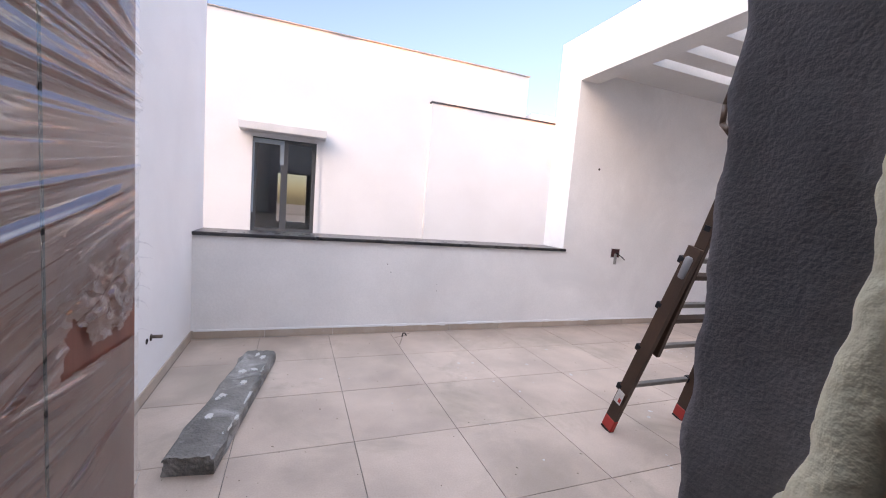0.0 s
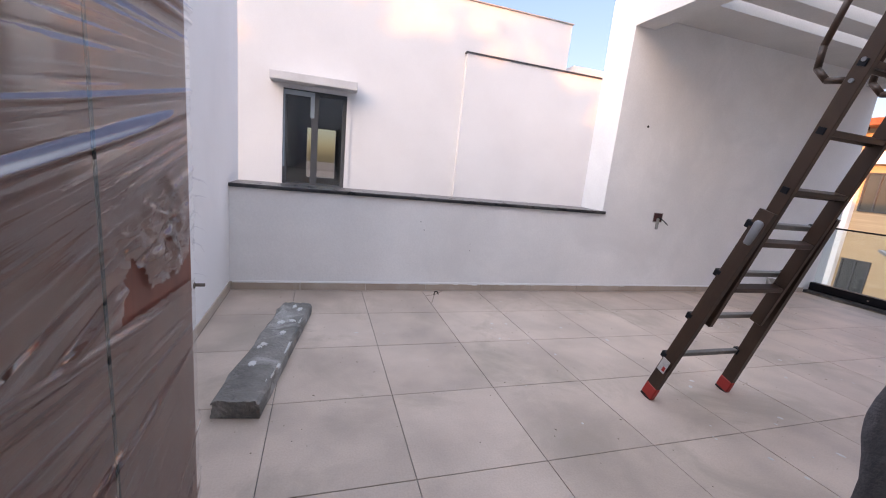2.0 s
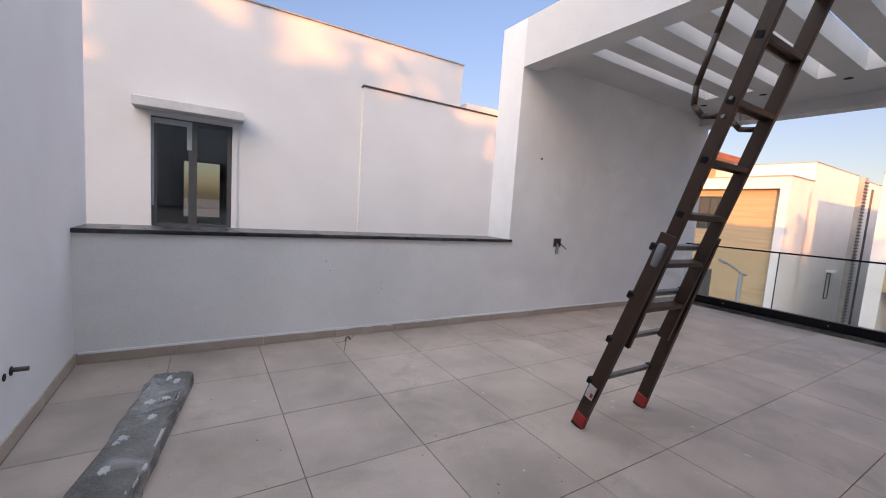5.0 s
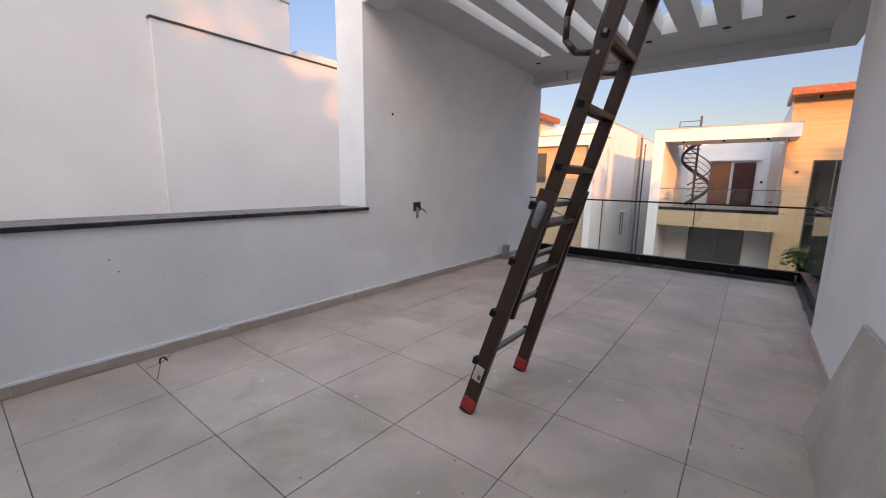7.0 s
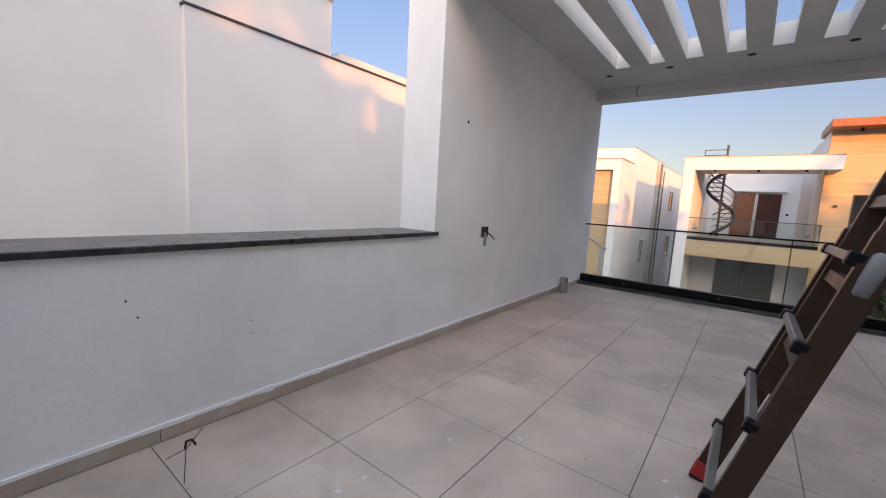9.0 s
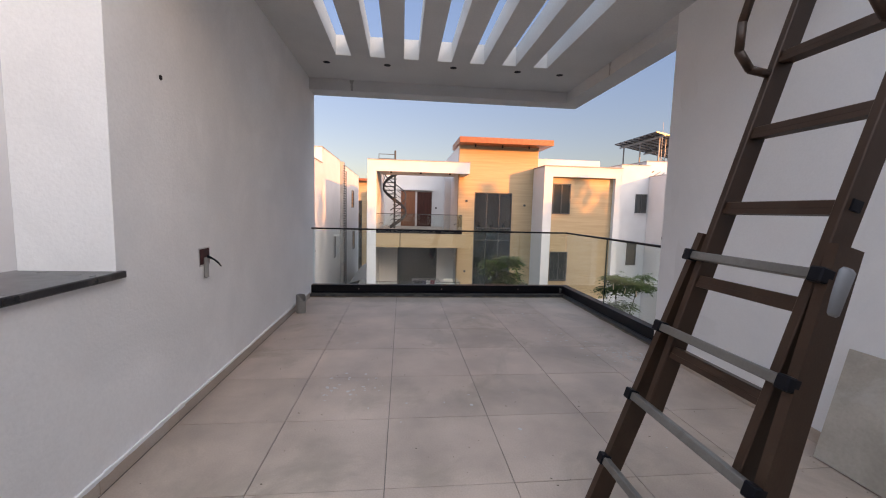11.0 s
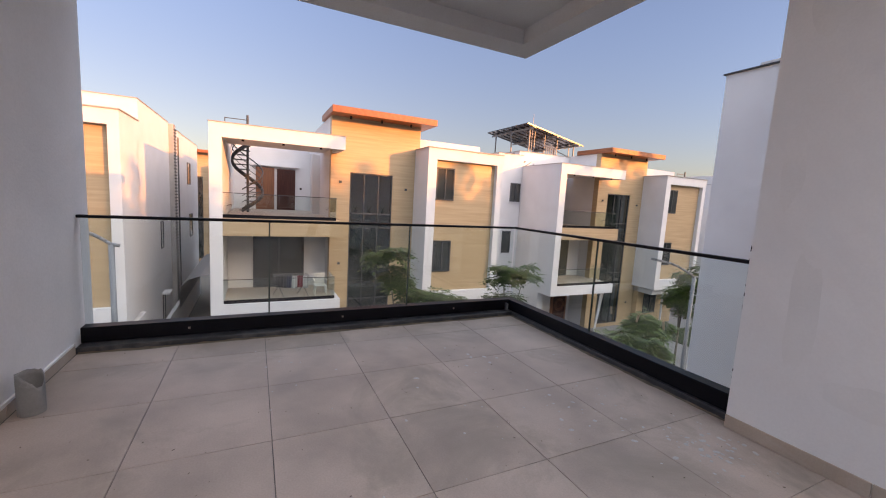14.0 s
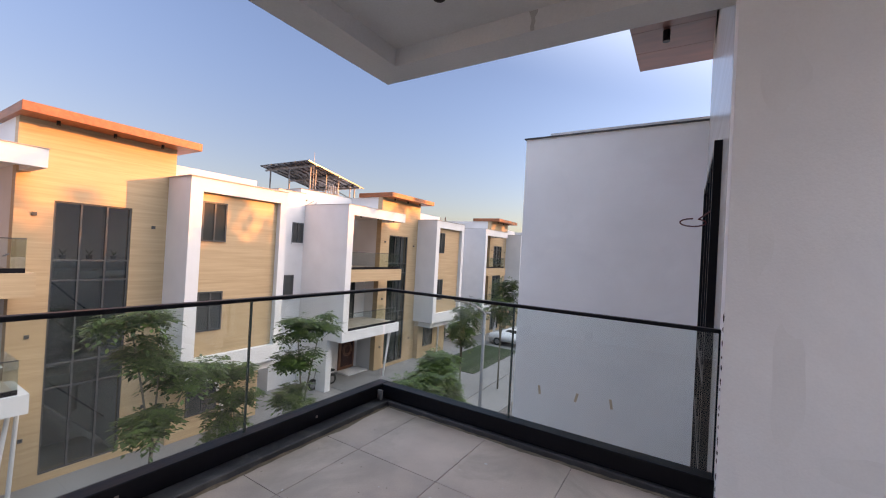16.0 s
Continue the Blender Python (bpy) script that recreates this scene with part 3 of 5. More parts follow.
    for v in (0.6, 1.9, 3.2):
        bm = bmesh.new()
        tube(bm, (0.16, v, 2.84), (0.16, v, 2.90), 0.045, n=10)
        part("downlight", bm, M_BLACK, h)
    boxpart("coping", (-0.02, 9.0, 3.81, 4.23, 3.381, 3.405), M_GREYCAP, h)
    boxpart("coping", (-0.02, 0.34, -0.29, 3.81, 3.381, 3.405), M_GREYCAP, h)
    for v in (0.35, 3.7):
        bm = bmesh.new()
        sweep(bm, [(0.3, v, 0.62), (0.5, v - 0.12, 0.66), (0.9, v - 0.1, 0.58)], 0.018, 6)
        part("tap", bm, M_STEEL, h)
    boxpart("socket_box", (8.27, 8.3, 0.45, 0.56, 1.35, 1.46), M_BOXDARK, h)
    boxpart("wall", (1.9, 10.0, -3.9, 0.0, 3.0, 4.4), M_WHITE, h, "white roof parapet")
    boxpart("wall", (2.2, 10.0, -7.4, -3.9, 3.0, 3.98), M_WHITE, h, "white roof parapet")
    can = boxpart("canopy", (0.75, 3.4, -4.35, 0.12, 4.4, 4.66), M_SOFFIT, h, "reddish wood roof canopy", 0.01)
    for v in (-0.7, -2.0, -3.3):
        bm = bmesh.new()
        tube(bm, (1.2, v, 4.4), (1.2, v, 4.27), 0.045)
        part("downlight", bm, M_BLACK, can)
    # framed volume
    boxpart("frame_wall", (0, 2.2, -4.1, -3.7, -3.4, 3.38), M_WHITE, h, "white rendered box frame")
    boxpart("frame_wall", (0, 2.2, -7.4, -7.1, -3.4, 3.38), M_WHITE, h, "white rendered box frame")
    boxpart("frame_wall", (0, 2.2, -7.1, -4.1, 2.92, 3.38), M_WHITE, h, "white rendered box frame")
    boxpart("frame_wall", (0, 2.2, -7.1, -4.1, -3.4, -2.78), M_WHITE, h, "white rendered box frame")
    boxpart("coping", (-0.03, 2.25, -7.43, -3.67, 3.381, 3.42), M_GREYCAP, h)
    boxpart("frame_wall", (0.25, 2.0, -7.5, -3.9, -3.75, -3.48), M_WHITE, h, "white rendered box frame")
    boxpart("clad_panel", (0.22, 0.5, -7.1, -4.1, -2.78, 2.92), M_CLAD, h, "recessed travertine panel")
    window(h, 0.2, -5.05, -4.2, 1.23, 2.62, 2)
    window(h, 0.2, -5.05, -4.2, -1.91, -0.53, 2)
    boxpart("clad_wall", (1.2, 2.0, -7.3, -3.9, -6.0, -3.4), M_CLAD, h, "ground-floor travertine wall")
    window(h, 1.17, -5.6, -4.5, -5.2, -3.9, 2)
    bm = bmesh.new()
    tube(bm, (0.3, -5.0, -3.5), (0.9, -5.9, -6.0), 0.06)
    part("strut", bm, M_WHITE, h)
    # side body with narrow windows
    boxpart("wall", (9.0, 16.0, 0.0, 4.5, -6.0, 3.6), M_WHITE, h)
    boxpart("wall", (3.6, 9.0, 4.21, 4.55, -6.0, 3.1), M_WHITE, h)
    window(h, 4.575, 4.6, 5.2, 1.3, 2.3, 1, face="v")
    window(h, 4.575, 4.6, 5.2, -2.0, -0.6, 1, face="v")
    for u, z in ((5.4, -1.6), (5.4, -4.9)):
        window(h, -7.4, u, u + 0.5, z, z + 1.2, 1, face="v")
        boxpart("sunshade", (u - 0.1, u + 0.6, -7.7, -7.4, z + 1.25, z + 1.33), M_WHITE, h)
    for u in (9.6, 9.8):
        bm = bmesh.new()
        tube(bm, (u, -7.46, -6.0), (u, -7.46, 3.7), 0.05, n=8)
        part("downpipe", bm, M_FRAME, h)
    if spiral:
        stair = part("spiral_stair", spiral_pole(), M_FRAME, h, "dark grey steel spiral stair")
        for i in range(16):
            a = radians(-200 + i * 27)
            bm = bmesh.new()
            c = Vector((4.6, 3.12, 0.3 + i * 0.2))
            bar(bm, c, c + Vector((math.cos(a) * 0.62, math.sin(a) * 0.62, 0)), 0.24, 0.04)
            part("tread", bm, M_FRAME, stair)
        for k, r in ((-0.05, 0.045), (0.05, 0.045), (0.35, 0.015), (0.62, 0.015), (0.9, 0.03)):
            bm = bmesh.new()
            pts = []
            for i in range(49):
                a = radians(-200 + i * 9)
                if 0.3 + i * 0.2 / 3 + k < 3.85:
                    pts.append((4.6 + math.cos(a) * 0.62, 3.12 + math.sin(a) * 0.62, 0.3 + i * 0.2 / 3 + k))
            sweep(bm, pts, r, 6)
            part("stair_rail", bm, M_FRAME, stair)
    return h


def spiral_pole():
    bm = bmesh.new()
    tube(bm, (4.6, 3.12, 0.2), (4.6, 3.12, 4.45), 0.05)
    for z in (4.0, 4.24):
        tube(bm, (4.6, 3.12, z), (4.6, 4.0, z), 0.018, n=6)
    tube(bm, (4.6, 4.0, 3.6), (4.6, 4.0, 4.26), 0.018, n=6)
    return bm


house_a = house((18.5, 0, 0))
Y_L = 13.95     # the villa beyond the side passage
for x, y in ((18.5, -15.05), (18.4, -30.1), (18.4, -45.2), (18.5, Y_L), (18.5, 29.4), (46, 10), (46, -6), (46, 26)):
    copy_thing(house_a, pose(x, y, 0))

# rear wing beyond the gap, set with two dark windows
wing = thing("house_wing", "white rendered side wing with two small dark windows", "house")
boxpart("wall", (21.7, 27.5, -10.83, -9.2, -6.0, 3.98), M_WHITE, wing)
boxpart("coping", (21.67, 27.5, -10.83, -9.18, 3.981, 4.01), M_GREYCAP, wing)
window(wing, 21.68, -10.76, -10.1, 1.38, 2.42, 2)
window(wing, 21.68, -10.33, -9.78, -1.53, -0.28, 1)
boxpart("sill", (21.62, 21.7, -10.8, -10.06, 1.32, 1.37), M_WHITE, wing)

# the villa beyond the side passage: long side wall, louvred duct, set-back rear block
flank = thing("villa_flank", "long white villa side wall with louvred duct and narrow windows", "house")
boxpart("wall", (20.72, 26.2, 6.56, 9.0, 2.9, 4.15), M_WHITE, flank)
boxpart("coping", (20.7, 26.22, 6.54, 9.0, 4.151, 4.18), M_GREYCAP, flank)
boxpart("wall", (26.75, 36.0, 6.48, 13.0, -6.0, 4.0), M_WHITE, flank)
boxpart("coping", (26.75, 36.02, 6.46, 13.0, 4.001, 4.03), M_GREYCAP, flank)
duct = boxpart("duct", (26.2, 26.74, 6.34, 7.4, -6.0, 4.1), M_GREYCAP, flank, "grey louvred service duct")
bm = bmesh.new()
box(bm, -0.25, 0.25, -0.04, 0.0, -0.03, 0.03)
louvre = mesh_of("louvre", bm, M_FRAME)
for k in range(64):
    lv = new("louvre", louvre)
    lv.parent = duct
    lv.location = (26.47, 6.34, -5.9 + k * 0.155)
for x, z0, z1 in ((31.2, 1.3, 2.6), (31.8, -1.9, -0.5)):
    window(flank, 6.46, x, x + 1.1, z0, z1, 1, face="v", deep=0.03)

# side passage with a curved awning and a low boundary wall
setting("boundary_wall", M_WHITE, [(19.0, 34.0, 6.2, 6.35, GZ, -4.6)], "low white boundary wall in the side passage")
bm = bmesh.new()
prof = [(4.45, -3.0), (5.2, -3.05), (5.7, -3.2), (5.95, -3.45), (6.05, -3.85), (6.05, -4.6)]
for (y0, z0), (y1, z1) in zip(prof, prof[1:]):
    box(bm, 24.8, 33.0, y0, y1, -0.01, 0.01)
    for v in bm.verts[-8:]:
        f = (v.co.y - y0) / (y1 - y0) if y1 != y0 else (1.0 if v.co.z > 0 else 0.0)
        v.co.z = z0 + (z1 - z0) * f + (v.co.z if y1 != y0 else 0)
tagged(part("awning", bm, M_AWNING, None), "curved grey sheet awning over the side passage", "awning")

# solar panels on a steel stand
solar = thing("solar_array", "tilted solar panels on a steel stand on a flat roof", "solar panels")
for i in range(4):
    for j in range(2):
        bm = bmesh.new()
        x0, y0 = 23.0 + i * 1.15, -16.46 + j * 2.29
        box(bm, x0, x0 + 1.12, y0, y0 + 2.26, 0.0, 0.035)
        for k in (0.0, 0.54, 1.08):
            box(bm, x0 + k, x0 + k + 0.04, y0, y0 + 2.26, -0.03, 0.0)
        for v in bm.verts:
            v.co.z += 5.24 + (v.co.y + 16.46) * 0.19
        part("panel", bm, M_PANEL, solar, "dark photovoltaic panel in a pale frame")
for x in (23.4, 25.3, 27.2):
    for y in (-16.0, -12.4):
        bm = bmesh.new()
        tube(bm, (x, y, 4.36), (x, y, 5.2 + (y + 16.46) * 0.19), 0.045)
        part("post", bm, M_STEEL, solar)
for y in (-16.0, -14.2, -12.4):
    bm = bmesh.new()
    bar(bm, (22.9, y, 5.14 + (y + 16.46) * 0.19), (27.7, y, 5.14 + (y + 16.46) * 0.19), 0.08, 0.1)
    part("beam", bm, M_STEEL, solar)

for y in (-15.6, -14.6, -13.6, -12.8):
    bm = bmesh.new()
    tube(bm, (23.4, y, 4.36), (23.4, y, 5.25 + (y + 16.46) * 0.19), 0.03, n=6)
    tube(bm, (23.4, y, 4.5), (25.3, y, 5.1 + (y + 16.46) * 0.19), 0.025, n=6)
    part("brace", bm, M_STEEL, solar)
pipework = thing("roof_pipework", "bundle of upright pipes on the flat roof", "pipes")
for k in range(5):
    bm = bmesh.new()
    sweep(bm, [(22.75, -13.9 + k * 0.16, 4.385), (22.75, -13.9 + k * 0.16, 4.85 + 0.06 * (k % 3)), (23.1, -13.9 + k * 0.16, 4.85 + 0.06 * (k % 3))], 0.035, 6)
    part("pipe", bm, M_GREYCAP, pipework)
aerial = thing("lightning_rod", "thin steel lightning rod on the roof", "rod", at=(23.0, -12.3, 4.38))
bm = bmesh.new()
tube(bm, (0, 0, 0), (0, 0, 2.3), 0.02, 0.008, 6)
part("rod", bm, M_STEEL, aerial)

rr = thing("roof_room", "low white roof-top room under the solar panels", "roof room")
boxpart("wall", (22.6, 28.0, -17.4, -11.2, 3.0, 4.35), M_WHITE, rr)
boxpart("coping", (22.57, 28.03, -17.43, -11.17, 4.351, 4.38), M_GREYCAP, rr)

# ---- the house itself and its neighbour ----
own = thing("own_house", "white villa body with projecting block, dark stair window and wooden canopy", "house")
bm = bmesh.new()
box(bm, 2.0, 6.94, -7.4, -3.61, -6.0, 3.33)
box(bm, -4.0, 2.0, -7.4, -3.0, -6.0, 3.33)
part("wall", bm, M_TERRACE, own, "white rendered block")
boxpart("coping", (2.0, 6.97, -7.43, -3.58, 3.331, 3.35), M_GRANITE, own, "dark stone coping")
boxpart("parapet", (2.0, 6.56, -7.2, -3.72, 3.351, 3.43), M_WHITE, own)
bm = bmesh.new()
box(bm, 4.1, X_S, -0.44, 0.118, -6.0, 4.6)
box(bm, 4.1, X_S, -3.609, -2.55, -6.0, 4.6)
box(bm, 4.1, X_S, -2.55, -0.44, 2.2, 4.6)
box(bm, 4.1, X_S, -2.55, -0.44, -6.0, -5.4)
part("clad_wall", bm, M_PALECLAD, own, "pale glossy stone-clad wall")
ow = part("window", (lambda b: (box(b, 4.28, 4.36, -0.50, -0.44, -5.4, 2.2), box(b, 4.28, 4.36, -2.55, -2.49, -5.4, 2.2), box(b, 4.28, 4.355, -2.49, -0.5, 2.14, 2.2), [box(b, 4.28, 4.355, -2.49, -0.5, z - 0.03, z + 0.03) for z in (0.45, -0.2, -2.6)], [box(b, 4.28, 4.35, y - 0.03, y + 0.03, -5.4, 2.14) for y in (-1.16, -1.83)], b)[-1])(bmesh.new()), M_BLACK, own, "tall black aluminium stair window")
for y0, y1 in ((-2.49, -1.86), (-1.80, -1.19), (-1.13, -0.5)):
    boxpart("pane", (4.30, 4.32, y0, y1, -5.4, 2.14), M_DARKGLASS, ow)
# boards in the darker soffit copy, whose colour carries the shade
oc = part("canopy", bmesh.new(), M_SHADESOFFIT, own, "reddish wood plank soffit")
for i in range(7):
    boxpart("board", (X_S - 0.2, 5.27, -4.1 + i * 0.6, -4.1 + i * 0.6 + 0.592, 4.4, 4.6), M_SHADESOFFIT, oc)
bm = bmesh.new()
tube(bm, (4.85, -3.0, 4.40), (4.85, -3.0, 4.26), 0.045)
part("downlight", bm, M_BLACK, oc)
bm = bmesh.new()
box(bm, X_W - 3.0, 4.1, -3.0, -2.8, -1.0, 4.9)
box(bm, X_W - 3.0, 4.1, -2.8, 0.118, 3.2, 3.4)
box(bm, X_W - 3.0, X_W - 2.8, -2.8, 0.118, -1.0, 4.9)
box(bm, 3.9, 4.1, -2.8, 0.118, -1.0, 4.9)
box(bm, X_W - 2.8, 3.9, -2.8, 0.118, -0.3, -0.004)
part("stair_room", bm, M_INROOM, own, "bare plastered stair room behind the door")
boxpart("roof_parapet", (X_W - 3.0, X_S, -3.0, 0.118, 4.02, 4.9), M_WHITE, own)
bm = bmesh.new()
box(bm, X_W - 3.0, X_W - 0.251, 0.119, 4.4, -6, 2.4)
box(bm, X_W - 0.25, X_S, 0.0, 4.36, -6.0, -0.36)
box(bm, X_S, 6.9, 0.1, 4.36, -6.0, -0.36)
part("wall", bm, M_WHITE, own)

nb = thing("neighbour_house", "white neighbouring villa with a shaded window over the side gap", "house")
NW0, NW1, NZ0, NZ1 = -0.76, 0.19, 0.72, 2.2
boxpart("wall", (-9, NW0, 7.06, 7.3, -6, 3.97), M_WHITE, nb)
boxpart("wall", (NW1, 4.04, 7.06, 7.3, -6, 3.97), M_WHITE, nb)
boxpart("wall", (NW0, NW1, 7.06, 7.3, -6, NZ0), M_WHITE, nb)
boxpart("wall", (NW0, NW1, 7.06, 7.3, NZ1, 3.97), M_WHITE, nb)
boxpart("wall", (-9, -0.5, 9.9, 10.1, -6, 3.97), M_WHITE, nb)
boxpart("wall", (0.12, 4.04, 9.9, 10.1, -6, 3.97), M_WHITE, nb)
boxpart("wall", (-0.5, 0.12, 9.9, 10.1, -6, 0.75), M_WHITE, nb)
boxpart("wall", (-0.5, 0.12, 9.9, 10.1, 1.84, 3.97), M_WHITE, nb)
boxpart("wall", (-8.8, 4.04, 7.3, 9.9, 3.0, 3.2), M_WHITE, nb)
boxpart("wall", (-8.8, 4.04, 7.3, 9.9, -0.2, 0.0), M_WHITE, nb)
boxpart("wall", (3.84, 4.04, 7.3, 9.9, 0.0, 3.0), M_WHITE, nb)
boxpart("wall", (-9, -8.8, 7.3, 9.9, -6, 3.97), M_WHITE, nb)
boxpart("coping", (-9, 4.06, 7.04, 7.32, 3.971, 3.99), M_GREYCAP, nb)
bm = bmesh.new()
box(bm, 2.09, 6.94, 6.97, 7.059, -6, 3.15)
box(bm, 4.05, 6.94, 7.06, 11, -6, 3.15)
part("wall", bm, M_WHITE, nb, "lower projecting block")
boxpart("coping", (2.07, 6.97, 6.95, 7.058, 3.151, 3.175), M_GRANITE, nb, "dark stone coping")
boxpart("parapet", (4.2, 6.8, 7.06, 10, 3.2, 3.32), M_WHITE, nb)
boxpart("sunshade", (-0.93, 0.32, 6.78, 7.059, 2.26, 2.38), M_GREYWHITE, nb, "grey-white concrete window shade", 0.006)
bm = bmesh.new()
for q in ((NW0 - 0.07, NW0, NZ0 - 0.07, NZ1 + 0.05), (NW1, NW1 + 0.07, NZ0 - 0.07, NZ1 + 0.05)):
    box(bm, q[0], q[1], 7.045, 7.059, q[2], q[3])
box(bm, NW0, NW1, 7.03, 7.059, NZ0 - 0.07, NZ0)
part("window_surround", bm, M_WHITE, nb)
nw = part("window", (lambda b: (box(b, NW0, NW0 + 0.06, 7.1, 7.18, NZ0, NZ1), box(b, NW1 - 0.06, NW1, 7.1, 7.18, NZ0, NZ1), box(b, NW0 + 0.06, NW1 - 0.06, 7.1, 7.18, NZ0, NZ0 + 0.06), box(b, NW0 + 0.06, NW1 - 0.06, 7.1, 7.18, NZ1 - 0.06, NZ1), box(b, -0.34, -0.24, 7.09, 7.18, NZ0 + 0.06, NZ1 - 0.06), b)[-1])(bmesh.new()), M_FRAME, nb, "dark grey sliding window with torn film")
for a, b in ((NW0 + 0.06, -0.34), (-0.24, NW1 - 0.06)):
    p = boxpart("pane", (a, b, 7.13, 7.142, NZ0 + 0.06, NZ1 - 0.06), M_WINGLASS, nw)
    p.visible_shadow = False
bm = bmesh.new()
box(bm, NW0 + 0.004, NW0 + 0.03, 7.084, 7.096, NZ0 + 0.3, NZ1 - 0.02)
box(bm, NW0 + 0.03, -0.3, 7.084, 7.096, NZ1 - 0.09, NZ1 - 0.02)
box(bm, -0.36, -0.30, 7.08, 7.088, NZ1 - 0.4, NZ1 - 0.09)
part("protective_film", bm, M_FILMBLUE, nw, "torn pale blue protective film")

# ---- planting and street things ----
def sprays(rng, centres, n, size, leaflets=7, droop=0.5):
    """Compound leaves: leaflets in two rows along a drooping stalk, scattered round the centres (x, y, z, radius)."""
    vs, fs = [], []
    for i in range(n):
        cx, cy, cz, r = centres[i % len(centres)]
        d = Vector((rng.gauss(0, 1), rng.gauss(0, 1), rng.gauss(0.15, 0.8))).normalized()
        p = Vector((cx, cy, cz)) + d * r * rng.uniform(0.35, 1.0)
        out = Vector((d.x, d.y, rng.uniform(-0.3, 0.35))).normalized()
        side = out.cross(Vector((0, 0, 1))).normalized()
        L = size * rng.uniform(0.7, 1.2)
        for k in range(leaflets):
            f = (k // 2 + 1) / (leaflets / 2 + 0.5)
            sg = 1 if k % 2 else -1
            base = p + out * L * f - Vector((0, 0, droop * L * f * f))
            if k == leaflets - 1:
                w = out.copy()
            else:
                w = (out * 0.55 + side * sg).normalized()
            w.z -= 0.25
            ll = L * 0.45 * (1.1 - 0.4 * abs(f - 0.6))
            across = w.cross(Vector((0, 0, 1))).normalized() * ll * 0.27
            b = len(vs)
            up = Vector((0, 0, ll * 0.06))
            vs += [base, base + w * ll * 0.5 + across + up, base + w * ll, base + w * ll * 0.5 - across + up]
            fs += [(b, b + 1, b + 2), (b, b + 2, b + 3)]
    return vs, fs


def tree(at, crowns, n, size, seed, label, trunk_r=0.05):
    rng = random.Random(seed)
    t = thing("tree", label, "tree", "street trees", at=at)
    bm = bmesh.new()
    top = max(c[2] for c in crowns)
    fork = (0.02, -0.03, 0.45 * top)
    tube(bm, (0, 0, 0), fork, trunk_r, trunk_r * 0.75, 8)
    tr = part("trunk", bm, M_BARK, t, "slender pale grey-brown trunk", True)
    for c in crowns:
        bm = bmesh.new()
        mid = ((fork[0] + c[0]) / 2 + rng.uniform(-0.1, 0.1), (fork[1] + c[1]) / 2, (fork[2] + c[2]) / 2)
        tube(bm, fork, mid, trunk_r * 0.6, trunk_r * 0.45, 6)
        tube(bm, mid, c[:3], trunk_r * 0.45, trunk_r * 0.2, 6)
        part("limb", bm, M_BARK, tr)
    cs = []
    for c in crowns:
        for _ in range(7):
            q = c[3] * 0.75
            cs.append((c[0] + rng.uniform(-q, q), c[1] + rng.uniform(-q, q), c[2] + rng.uniform(-q, q) * 0.8, q * rng.uniform(0.3, 0.55)))
    vs, fs = sprays(rng, cs, n, size * 0.98, droop=0.4)
    me = bpy.data.meshes.new("crown")
    me.from_pydata(vs, [], fs)
    me.materials.append(M_LEAF)
    cr = new("crown", me)
    cr.parent = t
    tagged(cr, "crown of drooping compound green leaves", kind="stuff")
    return t


G = GZ + 0.1
tree((14.5, -1.3, G), [(0, 0.5, 5.3, 0.5), (0, -0.1, 4.5, 0.55), (0.1, -0.8, 3.9, 0.5), (-0.1, 0.1, 3.2, 0.4)], 1054, 0.34, 3, "young street tree with drooping compound leaves before dark glazing")
tree((14.6, -3.15, G), [(0, 0, 3.9, 0.32), (0, -0.1, 3.2, 0.42), (0, 0.1, 2.5, 0.4)], 544, 0.3, 4, "small narrow street tree with dense dark leaves")
tree((14.6, -5.5, G), [(0, 0.35, 4.7, 0.4), (0, -0.6, 4.7, 0.4), (0, 0.2, 3.9, 0.5), (0, 0.3, 2.7, 0.45)], 952, 0.32, 5, "young street tree with leafy forked crown by the drive")
tree((12.4, -10.1, G), [(0, 0.1, 3.1, 0.6), (-0.2, 1.0, 2.5, 0.65), (0.3, -0.9, 2.5, 0.65), (0, 0, 2.0, 0.8), (-0.2, -0.6, 1.7, 0.7)], 1900, 0.34, 6, "bushy bright green young tree beside the street")
tree((12.7, -8.2, G), [(0, 0, 2.5, 0.5), (0, 0.9, 2.1, 0.45), (0, -0.6, 2.0, 0.55)], 714, 0.32, 7, "low bright green leafy shrub beside the street")
tree((13.2, -13.2, G), [(0, 0, 4.7, 0.6), (0.1, -0.5, 4.0, 0.6), (0, 0.5, 3.9, 0.5), (0, 0, 3.3, 0.4)], 1054, 0.34, 8, "young street tree with round dark green crown on a lawn")
tree((13.0, -17.2, G), [(0, 0, 5.6, 0.6), (0.1, -0.6, 4.8, 0.7), (0, 0.5, 4.6, 0.6), (0, 0, 3.9, 0.5)], 1054, 0.36, 9, "taller street tree with dark green crown on a lawn")
tree((13.0, -23.0, G), [(0, 0, 5.2, 0.6), (0.1, -0.6, 4.4, 0.7), (0, 0.5, 4.2, 0.6)], 714, 0.38, 10, "distant street tree with dark green crown on a lawn")
tree((12.6, 5.25, G), [(0, 0.15, 3.2, 0.35), (0, 0.35, 2.8, 0.4), (0, 0.4, 2.2, 0.35)], 380, 0.34, 11, "small leafy street tree near a side passage")

